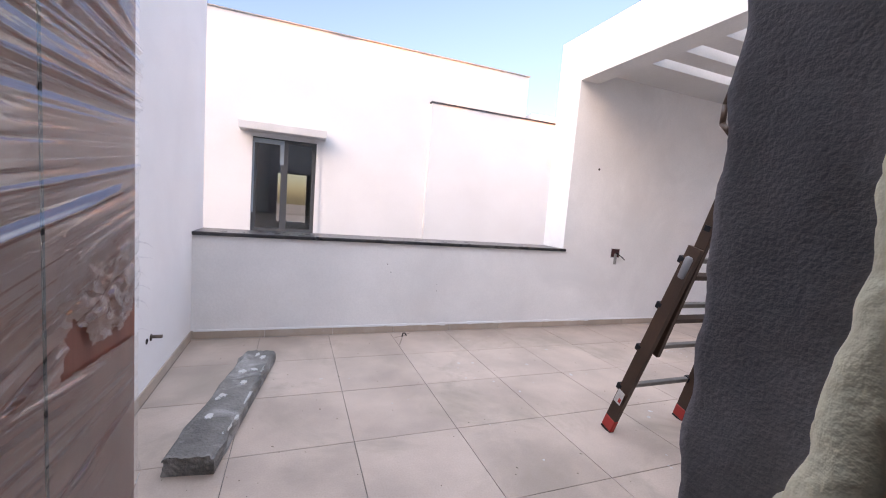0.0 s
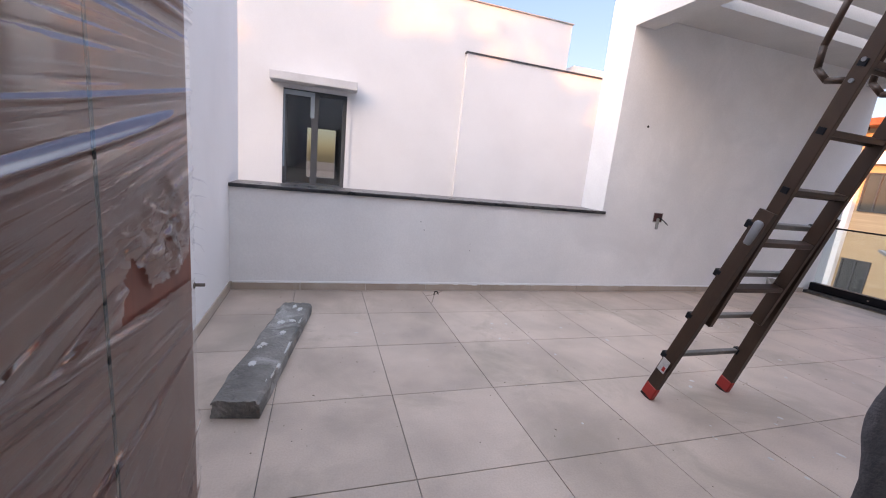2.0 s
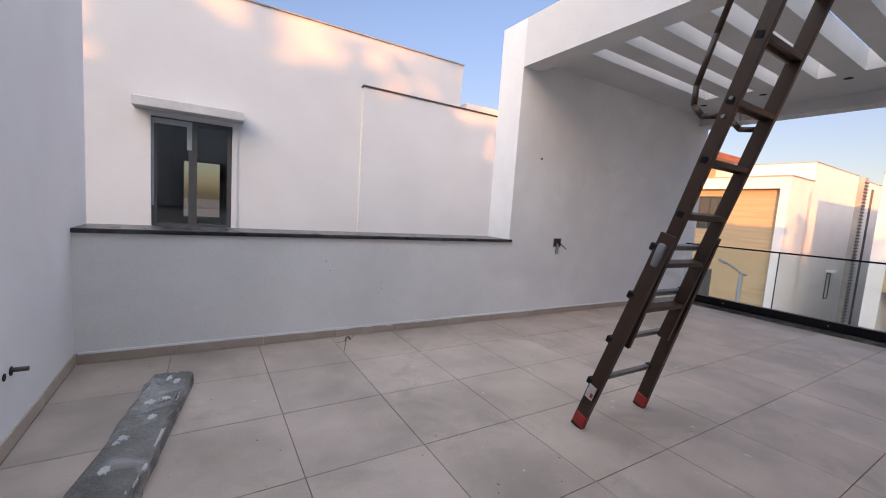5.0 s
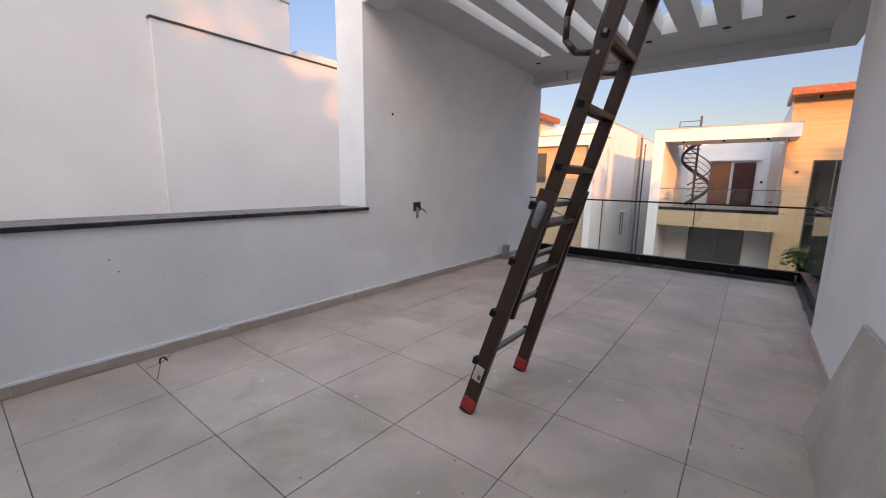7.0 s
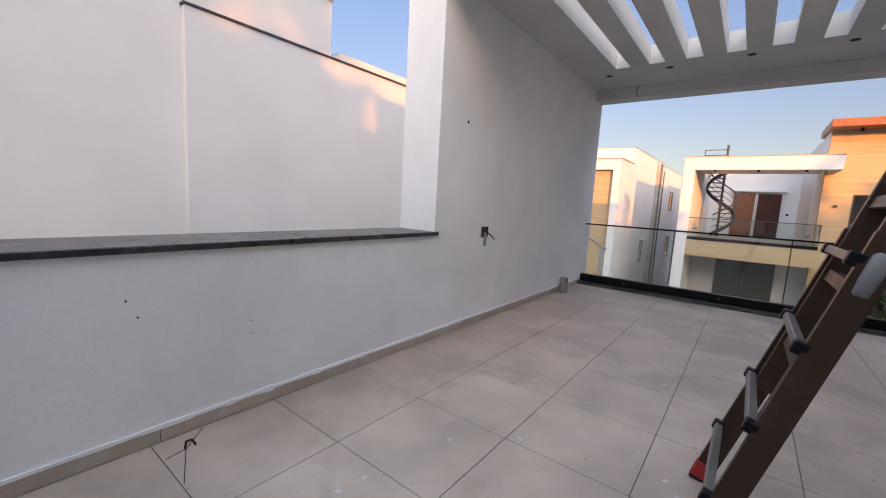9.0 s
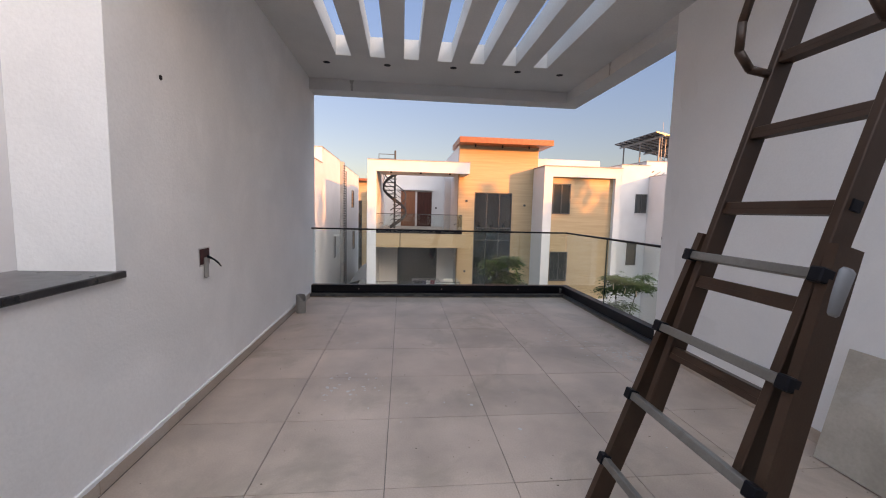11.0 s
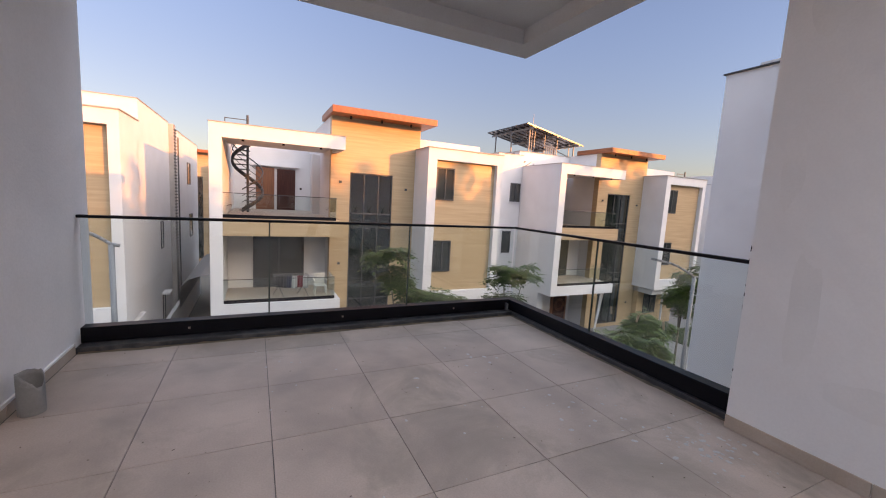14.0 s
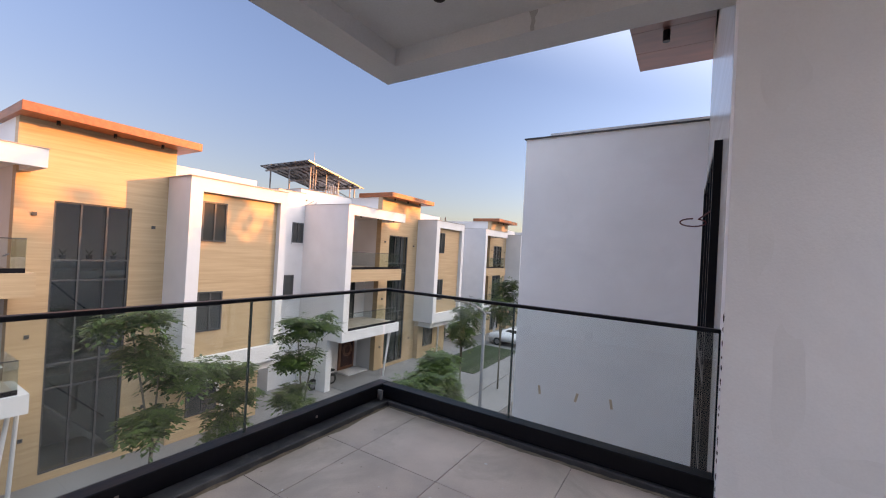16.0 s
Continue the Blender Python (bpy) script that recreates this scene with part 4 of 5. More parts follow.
# a row of tall trees far behind, out of which the low sun comes
rng = random.Random(21)
vs, fs = [], []
sx, sy = math.cos(radians(SUN_AZ)), math.sin(radians(SUN_AZ))
for i in range(46):
    a = -46 + i * 2.05 + rng.uniform(-0.5, 0.5)
    hgt = 10.3 + 1.1 * math.sin(i * 1.7) * math.sin(i * 0.63) + rng.uniform(-0.5, 0.7) + 0.65 * math.exp(-((a + 4.5) / 5) ** 2)
    cx, cy = sx * 28 - sy * a, sy * 28 + sx * a
    for k in range(760):
        z = rng.uniform(-6, hgt)
        wide = 1.9 * min(1, (hgt - z) / 2.6 + 0.12)
        ang = rng.uniform(0, 6.28)
        q = wide * math.sqrt(rng.random())
        p = Vector((cx + math.cos(ang) * q, cy + math.sin(ang) * q, z))
        s = rng.uniform(0.15, 0.42) if z > hgt - 2.4 else rng.uniform(0.7, 1.2)
        u = Vector((rng.gauss(0, 1), rng.gauss(0, 1), rng.gauss(0, 1))).normalized()
        w = u.orthogonal().normalized()
        x = u.cross(w)
        b = len(vs)
        vs += [p - w * s, p + x * s * 0.5, p + w * s, p - x * s * 0.5]
        fs.append((b, b + 1, b + 2, b + 3))
me = bpy.data.meshes.new("tree_row")
me.from_pydata(vs, [], fs)
me.materials.append(M_LEAF)
tagged(new("tree_row", me), "row of tall leafy trees behind the houses", "trees", "", "stuff")

# street lamps
def street_lamp(x, y, z0, z1, dy):
    o = thing("street_lamp", "grey steel street lamp with curved arm and flat head", "street lamp", "street lamps", at=(x, y, GZ))
    bm = bmesh.new()
    tube(bm, (0, 0, 0), (0, 0, z0 - GZ), 0.055, 0.045, 12)
    part("pole", bm, M_LAMPGREY, o, smooth=True)
    bm = bmesh.new()
    pts = [(0, dy * t, z0 - GZ + (z1 - z0) * math.sin(t * 1.57)) for t in (0, 0.15, 0.3, 0.5, 0.7, 0.85)]
    sweep(bm, [(0, -0.25 * dy, z0 - GZ - 0.02)] + pts, 0.03, 8)
    arm = part("arm", bm, M_LAMPGREY, o, smooth=True)
    bm = bmesh.new()
    bar(bm, (0, dy * 0.82, z1 - GZ - 0.02), (0.0, dy * 1.12, z1 - GZ + 0.06), 0.17, 0.05)
    part("lamp_head", bm, M_LAMPGREY, arm, "flat grey lamp head")


street_lamp(9.5, -7.7, -0.42, 0.02, 1.5)
street_lamp(11.75, 5.1, 0.12, 0.36, 0.48)

# parked car
def wheel(parent, x, y, r=0.31):
    bm = bmesh.new()
    tube(bm, (x, y - 0.1, r), (x, y + 0.1, r), r, n=20)
    w = part("wheel", bm, M_RUBBER, parent, "black tyre")
    bm = bmesh.new()
    tube(bm, (x, y - 0.11, r), (x, y + 0.11, r), r * 0.62, n=14)
    part("rim", bm, M_STEEL, w)


car = thing("car", "white sedan parked in a drive beside the street", "car", at=(15.9, -27.6, GZ + 0.12))
bm = bmesh.new()
prof = [(-2.2, 0.35), (-2.25, 0.7), (-1.5, 0.92), (-0.75, 1.4), (0.6, 1.42), (1.5, 0.98), (2.15, 0.9), (2.25, 0.35)]
ring = [[bm.verts.new((x, s * (0.88 if z < 1 else 0.66), z)) for x, z in prof] for s in (-1, 1)]
bm.faces.new(ring[0])
bm.faces.new(ring[1][::-1])
for i in range(len(prof)):
    j = (i + 1) % len(prof)
    bm.faces.new((ring[0][i], ring[1][i], ring[1][j], ring[0][j]))
bmesh.ops.recalc_face_normals(bm, faces=bm.faces)
bmesh.ops.bevel(bm, geom=bm.edges[:], offset=0.05, segments=2, affect='EDGES')
part("body", bm, M_CARWHITE, car, "white painted body", True)
for s in (-1, 1):
    bm = bmesh.new()
    f = [bm.verts.new(q) for q in ((-1.2, s * 0.86, 0.98), (1.15, s * 0.86, 0.98), (0.5, s * 0.71, 1.36), (-0.65, s * 0.71, 1.36))]
    bm.faces.new(f)
    bmesh.ops.solidify(bm, geom=bm.faces[:], thickness=0.03)
    part("side_window", bm, M_DARKGLASS, car)
    for x in (-1.4, 1.4):
        wheel(car, x, s * 0.8)

# motorbike
bike = thing("motorbike", "black motorbike parked on a drive", "motorbike", at=(20.2, -11.3, GZ + 0.06))
for y in (-0.62, 0.62):
    bm = bmesh.new()
    bmesh.ops.create_cone(bm, cap_ends=True, segments=18, radius1=0.29, radius2=0.29, depth=0.09, matrix=pose(0, y, 0.29, 0, 90, 0))
    w = part("wheel", bm, M_RUBBER, bike, "black tyre")
    bm = bmesh.new()
    bmesh.ops.create_cone(bm, cap_ends=True, segments=12, radius1=0.17, radius2=0.17, depth=0.1, matrix=pose(0, y, 0.29, 0, 90, 0))
    part("rim", bm, M_STEEL, w)
bm = bmesh.new()
box(bm, -0.12, 0.12, -0.3, 0.35, 0.35, 0.62, bevel=0.05)
part("engine", bm, M_BLACK, bike)
bm = bmesh.new()
box(bm, -0.13, 0.13, -0.05, 0.42, 0.68, 0.9, bevel=0.07)
part("tank", bm, M_BLACK, bike, "black fuel tank")
bm = bmesh.new()
box(bm, -0.12, 0.12, -0.75, -0.05, 0.72, 0.82, bevel=0.03)
part("seat", bm, M_RUBBER, bike)
bm = bmesh.new()
tube(bm, (-0.35, 0.4, 1.02), (0.35, 0.4, 1.02), 0.015)
tube(bm, (0, 0.42, 1.0), (0, 0.62, 0.3), 0.025)
part("handlebar", bm, M_STEEL, bike)

# drying rack and chair on the balcony opposite
rack = thing("drying_rack", "folding drying rack hung with dark and red laundry", "drying rack", at=(19.3, 1.55, -2.86))
for y in (-0.45, 0.45):
    for s in (-1, 1):
        bm = bmesh.new()
        tube(bm, (-0.3 * s, y - 0.2 * s, 0), (0.3 * s, y + 0.2 * s, 0.85), 0.012, n=6)
        part("leg", bm, M_STEEL, rack)
for i in range(5):
    bm = bmesh.new()
    tube(bm, (-0.3 + i * 0.15, -0.65, 0.85), (-0.3 + i * 0.15, 0.65, 0.85), 0.008, n=6)
    part("rail", bm, M_STEEL, rack)
rng = random.Random(5)
for i, (y, m) in enumerate(((0.45, "M_CLOTHBLACK"), (0.25, "M_CLOTHBLACK"), (0.1, "M_CLOTHBLUE"), (-0.1, "M_CLOTHWHITE"), (-0.3, "M_CLOTHRED"), (-0.5, "M_CLOTHWHITE"))):
    bm = bmesh.new()
    L = rng.uniform(0.3, 0.5)
    g = bmesh.ops.create_grid(bm, x_segments=6, y_segments=6, size=0.5)["verts"]
    for v in g:
        u, w = v.co.x, v.co.y + 0.5
        v.co = Vector((-0.31 + 0.02 * math.sin(u * 12 + i) + 0.01, y + u * 0.2, 0.87 - w * L + 0.015 * math.sin(u * 9)))
    bmesh.ops.solidify(bm, geom=bm.faces[:], thickness=0.008)
    cloth = {"M_CLOTHBLACK": M_CLOTHBLACK, "M_CLOTHBLUE": M_CLOTHBLUE, "M_CLOTHWHITE": M_CLOTHWHITE, "M_CLOTHRED": M_CLOTHRED}[m]
    ob = part("garment", bm, cloth, None, smooth=True)
    ob.location = (19.3, 1.55, -2.86)
    tagged(ob, {"M_CLOTHBLACK": "black garment hung on the drying rack", "M_CLOTHBLUE": "dark blue garment hung on the drying rack", "M_CLOTHWHITE": "white garment hung on the drying rack", "M_CLOTHRED": "red garment hung on the drying rack"}[m], "laundry", "laundry on the rack")

chair = thing("balcony_chair", "white plastic armchair on the balcony", "chair", at=(19.3, 0.45, -2.86))
boxpart("seat", (-0.22, 0.22, -0.22, 0.22, 0.40, 0.43), M_PLASTIC, chair, bevel=0.01)
for i in range(5):
    boxpart("back_slat", (0.2, 0.225, -0.2 + i * 0.088, -0.2 + i * 0.088 + 0.05, 0.43, 0.82), M_PLASTIC, chair)
boxpart("top_rail", (0.195, 0.23, -0.23, 0.23, 0.80, 0.86), M_PLASTIC, chair, bevel=0.01)
for x in (-0.2, 0.2):
    for y in (-0.2, 0.2):
        bm = bmesh.new()
        tube(bm, (x * 1.15, y * 1.15, 0), (x, y, 0.42), 0.022, 0.028, 6)
        part("leg", bm, M_PLASTIC, chair)
for y in (-0.24, 0.24):
    boxpart("armrest", (-0.22, 0.22, y - 0.025, y + 0.025, 0.62, 0.645), M_PLASTIC, chair, bevel=0.008)

# ---- the ladder ----
lad = thing("ladder", "brown telescopic multi-purpose ladder with red feet leaning on the wall", "ladder")
ax = Vector((0.0, -0.30, 1)).normalized()
ex = (Vector((1, 0, 0.0)) - ax * ax.x).normalized()
ny = ax.cross(ex)
LM = Matrix((ex, ny, ax)).transposed().to_4x4()
LM.translation = (2.075, 1.935, 0.012)
lad.matrix_world = LM
TOPS = 4.95
for s in (-1, 1):
    # outer lower rail, splayed at the foot
    bm = bmesh.new()
    a, b = Vector((s * 0.305, 0.0, 0.05)), Vector((s * 0.222, 0.0, 1.22))
    bar(bm, a, b, 0.028, 0.075, (0, 1, 0))
    r = part("lower_rail", bm, M_LADDER, lad, "brown anodised aluminium rail")
    bm = bmesh.new()
    bar(bm, (s * 0.307, 0, 0.0), (s * 0.302, 0, 0.085), 0.034, 0.082, (0, 1, 0))
    bmesh.ops.bevel(bm, geom=bm.edges[:], offset=0.006, segments=1, affect='EDGES')
    ft = part("foot", bm, M_REDPLASTIC, r, "red plastic foot")
    boxpart("pad", (s * 0.307 - 0.016, s * 0.307 + 0.016, -0.038, 0.038, -0.012, 0.0), M_RUBBER, r)
    # inner upper rail
    r2 = boxpart("upper_rail", (s * 0.192 - 0.014, s * 0.192 + 0.014, -0.036, 0.030, 0.55, TOPS), M_LADDER, lad, "brown anodised aluminium rail", 0.003)
    # hand loop
    bm = bmesh.new()
    sweep(bm, [(s * 0.192, 0.03, 1.80), (s * 0.192, 0.10, 1.79), (s * 0.192, 0.16, 1.83), (s * 0.192, 0.185, 1.92), (s * 0.192, 0.19, 2.15), (s * 0.192, 0.19, 2.7), (s * 0.192, 0.16, 2.8), (s * 0.192, 0.03, 2.82)], 0.014, 10)
    part("grab_handle", bm, M_LADDER, lad, "brown tubular grab handle", True)
    for z in (1.80, 1.88):
        bm = bmesh.new()
        tube(bm, (s * 0.205, 0.0, z), (s * 0.214, 0.0, z), 0.009, n=8)
        part("bolt", bm, M_STEEL, r2)
    # lock
    bm = bmesh.new()
    box(bm, s * 0.243 - 0.012, s * 0.243 + 0.012, -0.024, 0.02, 1.04, 1.17, bevel=0.010)
    part("lock", bm, M_LOCKGREY, lad, "grey plastic slide lock", True)
    # open rung ends
    for i in range(16):
        z = 0.79 + 0.27 * i
        if z > 1.25:
            boxpart("rung_end", (s * 0.2075 - 0.0035, s * 0.2075 + 0.0035, -0.016, 0.014, z - 0.015, z + 0.015), M_BLACK, r2, "black square rung end")
for i in range(4):
    z = 0.285 + 0.283 * i
    hw = 0.305 - 0.071 * z
    bm = bmesh.new()
    box(bm, -hw, hw, 0.028, 0.056, z - 0.014, z + 0.014, bevel=0.003)
    rg = part("rung", bm, M_LADDERGREY, lad, "ribbed grey-brown rung")
    for s in (-1, 1):
        boxpart("end_cap", (s * hw - 0.018, s * hw + 0.018, 0.022, 0.062, z - 0.02, z + 0.02), M_BLACK, rg, "black plastic end cap", 0.004)
for i in range(16):
    z = 0.79 + 0.27 * i
    bm = bmesh.new()
    box(bm, -0.178, 0.178, -0.034, 0.02, z - 0.014, z + 0.012, bevel=0.003)
    box(bm, -0.178, 0.178, 0.004, 0.02, z - 0.03, z - 0.012)
    part("rung", bm, M_LADDER, lad)
bm = bmesh.new()
bar(bm, (-0.3035, 0, 0.20), (-0.2975, 0, 0.285), 0.003, 0.05, (0, 1, 0))
st = part("sticker", bm, M_STICKER, lad, "white maker's sticker with red mark")
st.location.x = -0.016
bm = bmesh.new()
bar(bm, (-0.3025, -0.012, 0.212), (-0.3005, -0.012, 0.24), 0.003, 0.018, (0, 1, 0))
rm = part("sticker_mark", bm, M_REDPLASTIC, st)
rm.location.x = -0.001

# ---- the wrapped door ----
DOOR = 82.0
door = thing("door_1", "brown wooden door wrapped in clear stretch film, standing open", "door", "", "structure", at=(HINGE, 0.33, 0))
door.rotation_euler = (0, 0, radians(DOOR))
LEN, DH = 0.70, 2.08
leaf = boxpart("leaf", (0.0, LEN, -0.02, 0.02, 0.012, DH), M_DOORWOOD, door, "reddish-brown veneered leaf", 0.002)
boxpart("groove", (LEN - 0.226, LEN - 0.221, -0.0215, -0.02, 0.012, DH), M_BLACK, leaf, "thin dark groove")
boxpart("lock_plate", (LEN - 0.001, LEN + 0.002, -0.011, 0.011, 0.98, 1.13), M_BLACK, leaf, "black lock plate")
rng = random.Random(11)

# the film is pulled towards the lock side: creases run to two gathering points beyond the edge
NU = 120
zz = np.concatenate([np.linspace(0.014, 0.68, 70), np.linspace(0.6825, 1.60, 370), np.linspace(1.607, DH - 0.002, 60)])
uu = np.linspace(0.004, LEN + 0.004, NU + 1)
U, Z = np.meshgrid(uu, zz)
depth = np.zeros_like(U)
split = 0.985 + 0.02 * (U - 0.5)
FOCI = ((1.22, 1.40, 1), (0.97, 0.955, -1))
for fu, fz, sg in FOCI:
    side = 1 / (1 + np.exp(-sg * (Z - split) / 0.004))
    ang = np.arctan2(Z - fz, fu - U)
    rad = np.hypot(Z - fz, fu - U)
    for _ in range(120 if sg > 0 else 105):
        a0 = rng.uniform(-0.62, 0.75) if sg > 0 else rng.uniform(-1.25, 0.12)
        wide, high = rng.choice((0.0035, 0.0045, 0.006, 0.008, 0.012)), rng.uniform(0.18, 0.75) * rng.choice((1, 1, -0.6))
        start, run = rng.uniform(0.2, 0.75), rng.uniform(0.2, 0.9)
        bend = rng.uniform(-0.04, 0.04)
        d = (ang - a0 - bend * (rad - 0.6) ** 2) * rad
        rise = np.clip(1 - np.abs(d - wide * 0.5) / wide, 0, 1) if rng.random() < 0.35 else np.where((d > 0) & (d < wide), d / wide, np.where((d >= wide) & (d < wide * 1.25), (wide * 1.25 - d) / (wide * 0.25), 0))
        along = np.clip((rad - start) / 0.06, 0, 1) * np.clip((start + run - rad) / 0.12, 0, 1)
        depth += side * along * rise * high * wide
# crumpled film over the lock
crumple = np.array([[abs(noise.noise(Vector((u * 34, z * 20, 3.3)))) + 0.5 * abs(noise.noise(Vector((u * 70, z * 55, 7.1)))) if u > 0.46 and 0.97 < z < 1.22 else 0.0 for u in uu] for z in zz])
depth += crumple * 0.013 * np.exp(-((U - 0.615) / 0.085) ** 2 - ((Z - 1.075) / 0.075) ** 2)
vs = [(u, -0.0235 - q, z) for u, z, q in zip(U.ravel().tolist(), Z.ravel().tolist(), depth.ravel().tolist())]
fs = []
for j in range(len(zz) - 1):
    for i in range(NU):
        u, z = uu[i], zz[j]
        if 0.495 < u and 0.96 < z < 1.09:
            low = 0.985 + 0.03 * (u - 0.5) + 0.003 * noise.noise(Vector((u * 60, 2, 1)))
            top = 0.032 + 0.05 * math.exp(-((u - 0.525) / 0.022) ** 2) + 0.03 * math.exp(-((u - 0.685) / 0.02) ** 2) + 0.022 * noise.noise(Vector((u * 55, z * 12, 4)))
            if low < z < low + top * min(1, (u - 0.495) / 0.015):
                continue
        k = j * (NU + 1) + i
        fs.append((k, k + 1, k + NU + 2, k + NU + 1))
me = bpy.data.meshes.new("stretch_film")
me.from_pydata(vs, [], fs)
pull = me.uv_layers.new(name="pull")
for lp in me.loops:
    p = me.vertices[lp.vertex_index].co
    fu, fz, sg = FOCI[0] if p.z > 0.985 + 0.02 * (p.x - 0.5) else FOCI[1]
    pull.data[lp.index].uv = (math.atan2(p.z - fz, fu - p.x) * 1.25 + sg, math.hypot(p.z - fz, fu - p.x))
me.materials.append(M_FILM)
for p in me.polygons:
    p.use_smooth = True
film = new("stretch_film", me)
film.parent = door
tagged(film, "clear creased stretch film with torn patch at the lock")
# torn shreds at the lock edge
for i in range(7):
    bm = bmesh.new()
    z = 1.0 + 0.028 * i
    q = Vector((LEN + 0.001, -0.024, z))
    way = Vector((rng.uniform(0.1, 0.8), -rng.uniform(0.4, 1.0), rng.uniform(-0.9, 0.3))).normalized()
    wd = rng.uniform(0.0008, 0.0022)
    rows = []
    for k in range(7):
        rows.append([bm.verts.new(q + Vector((0, 0, t * wd * (1 - k / 8)))) for t in (-1, 1)])
        way = (way + Vector((rng.uniform(-0.4, 0.4), rng.uniform(-0.4, 0.4), rng.uniform(-0.7, 0.3)))).normalized()
        q = q + way * 0.0045
    for a, b in zip(rows, rows[1:]):
        bm.faces.new((a[0], a[1], b[1], b[0]))
    bmesh.ops.solidify(bm, geom=bm.faces[:], thickness=0.0004)
    part("film_shred", bm, M_SHRED, film, "torn shred of film")
bm = bmesh.new()
box(bm, HINGE - 0.08, HINGE - 0.003, 0.2, 0.34, 0, LINTEL)
box(bm, HINGE - 0.003, JAMB - 0.07, 0.2, 0.3, LINTEL - 0.03, LINTEL - 0.0005)
box(bm, JAMB - 0.06, JAMB - 0.012, 0.10, 0.262, 0, LINTEL - 0.03)
tagged(part("door_frame", bm, M_DARKFRAME, None), "dark brown wooden door frame", "", "", "structure")

# rough cement reveal and foam along the jamb
vs, fs = [], []
NJ, NK = 26, 260
for k in range(NK + 1):
    z = LINTEL * k / NK
    edge = Y_J + 0.008 + 0.006 * noise.noise(Vector((7.1, 0, z * 4.2))) + 0.012 * noise.noise(Vector((2.1, 4, z * 13)))
    for j in range(NJ + 1):
        f = j / NJ
        y = 0.2 + (edge - 0.2) * f
        d = 0.0015 * noise.noise(Vector((y * 90, z * 55, 2))) + 0.0018 * noise.noise(Vector((y * 200, z * 140, 5))) + 0.003 * noise.noise(Vector((y * 18, z * 9, 8)))
        x = JAMB - 0.014 + d
        vs.append((x, y, z))
    vs.append((JAMB + 0.12, edge * 0.4 + 0.6 * Y_J + 0.005, z))
for k in range(NK):
    for j in range(NJ + 1):
        a = k * (NJ + 2) + j
        fs.append((a, a + 1, a + NJ + 3, a + NJ + 2))
me = bpy.data.meshes.new("rough_reveal")
me.from_pydata(vs, [], fs)
me.materials.append(M_CEMENT)
for p in me.polygons:
    p.use_smooth = True
tagged(new("rough_reveal", me), "rough dark grey cement door reveal with broken edge", "", "", "structure")
for nm, lab, mt, off, w0 in (("expanding_foam", "cream expanding foam bulging from the door frame joint", M_FOAM, 0.0, 1.0), ("plaster_chips", "pale broken plaster edge along the reveal", M_CHIP, 0.0, 1.0)):
    vs, fs = [], []
    NR, NA = 240, 14
    for k in range(NR + 1):
        z = 0.02 + (LINTEL - 0.06) * k / NR
        if nm == "expanding_foam":
            cy = 0.297 + 0.26 * max(0, 1.12 - z) ** 1.3 + 0.018 * noise.noise(Vector((0, 3, z * 2.4))) + 0.008 * noise.noise(Vector((0, 9, z * 9)))
            rad = 0.042 + 0.016 * noise.noise(Vector((5, 0, z * 3.1))) + 0.006 * noise.noise(Vector((5, 0, z * 14)))
            rad *= 1.0 - 0.5 * min(1, max(0, (z - 0.95) / 0.3))
            cx = JAMB - 0.028 + 0.014 * min(1, max(0, (z - 0.95) / 0.3))
        else:
            cy = Y_J + 0.004 + 0.006 * noise.noise(Vector((7.1, 0, z * 4.2))) + 0.012 * noise.noise(Vector((2.1, 4, z * 13)))
            rad = max(0.002, 0.006 + 0.016 * noise.noise(Vector((3, 1, z * 5.0))))
            cx = JAMB + 0.004
        for a in range(NA):
            t = 6.283 * a / NA
            q = rad * (1 + 0.35 * noise.noise(Vector((math.cos(t) * 2, math.sin(t) * 2, z * 30))))
            vs.append((cx + math.cos(t) * q * 0.75, cy + math.sin(t) * q, z))
    for k in range(NR):
        for a in range(NA):
            b = (a + 1) % NA
            fs.append((k * NA + a, k * NA + b, (k + 1) * NA + b, (k + 1) * NA + a))
    me = bpy.data.meshes.new(nm)
    me.from_pydata(vs, [], fs)
    me.materials.append(mt)
    for p in me.polygons:
        p.use_smooth = True
    tagged(new(nm, me), lab, "foam" if nm == "expanding_foam" else "plaster", "", "structure")

# ---- things on the terrace ----
# broken concrete lintel
bm = bmesh.new()
box(bm, -0.5, 0.5, -0.5, 0.5, -0.5, 0.5)
bmesh.ops.subdivide_edges(bm, edges=bm.edges[:], cuts=15, use_grid_fill=True)
for v in bm.verts:
    v.co = Vector((v.co.x * 0.215, v.co.y * 1.33, v.co.z * 0.085 + 0.0425))
    q = v.co
    side = abs(q.x) > 0.1 or abs(q.y) > 0.64
    d = Vector((noise.noise(q * 9), noise.noise(q * 9 + Vector((5, 5, 5))), noise.noise(q * 7 + Vector((9, 1, 3)))))
    d2 = Vector((noise.noise(q * 45), noise.noise(q * 45 + Vector((5, 5, 5))), noise.noise(q * 40)))
    if q.z > 0.004:
        v.co += d * (0.016 if side else 0.003) + d2 * (0.009 if side else 0.0015)
        if abs(q.x) > 0.095 and q.z > 0.07:
            v.co.z -= 0.010
    v.co.z = max(v.co.z, 0.0)
lint = part("concrete_block", bm, M_CONCRETE, None)
tagged(lint, "broken grey concrete lintel lying on the tiles", "concrete block")
lint.location, lint.rotation_euler = (-0.405, 2.72, 0.001), (0, 0, radians(-8.6))

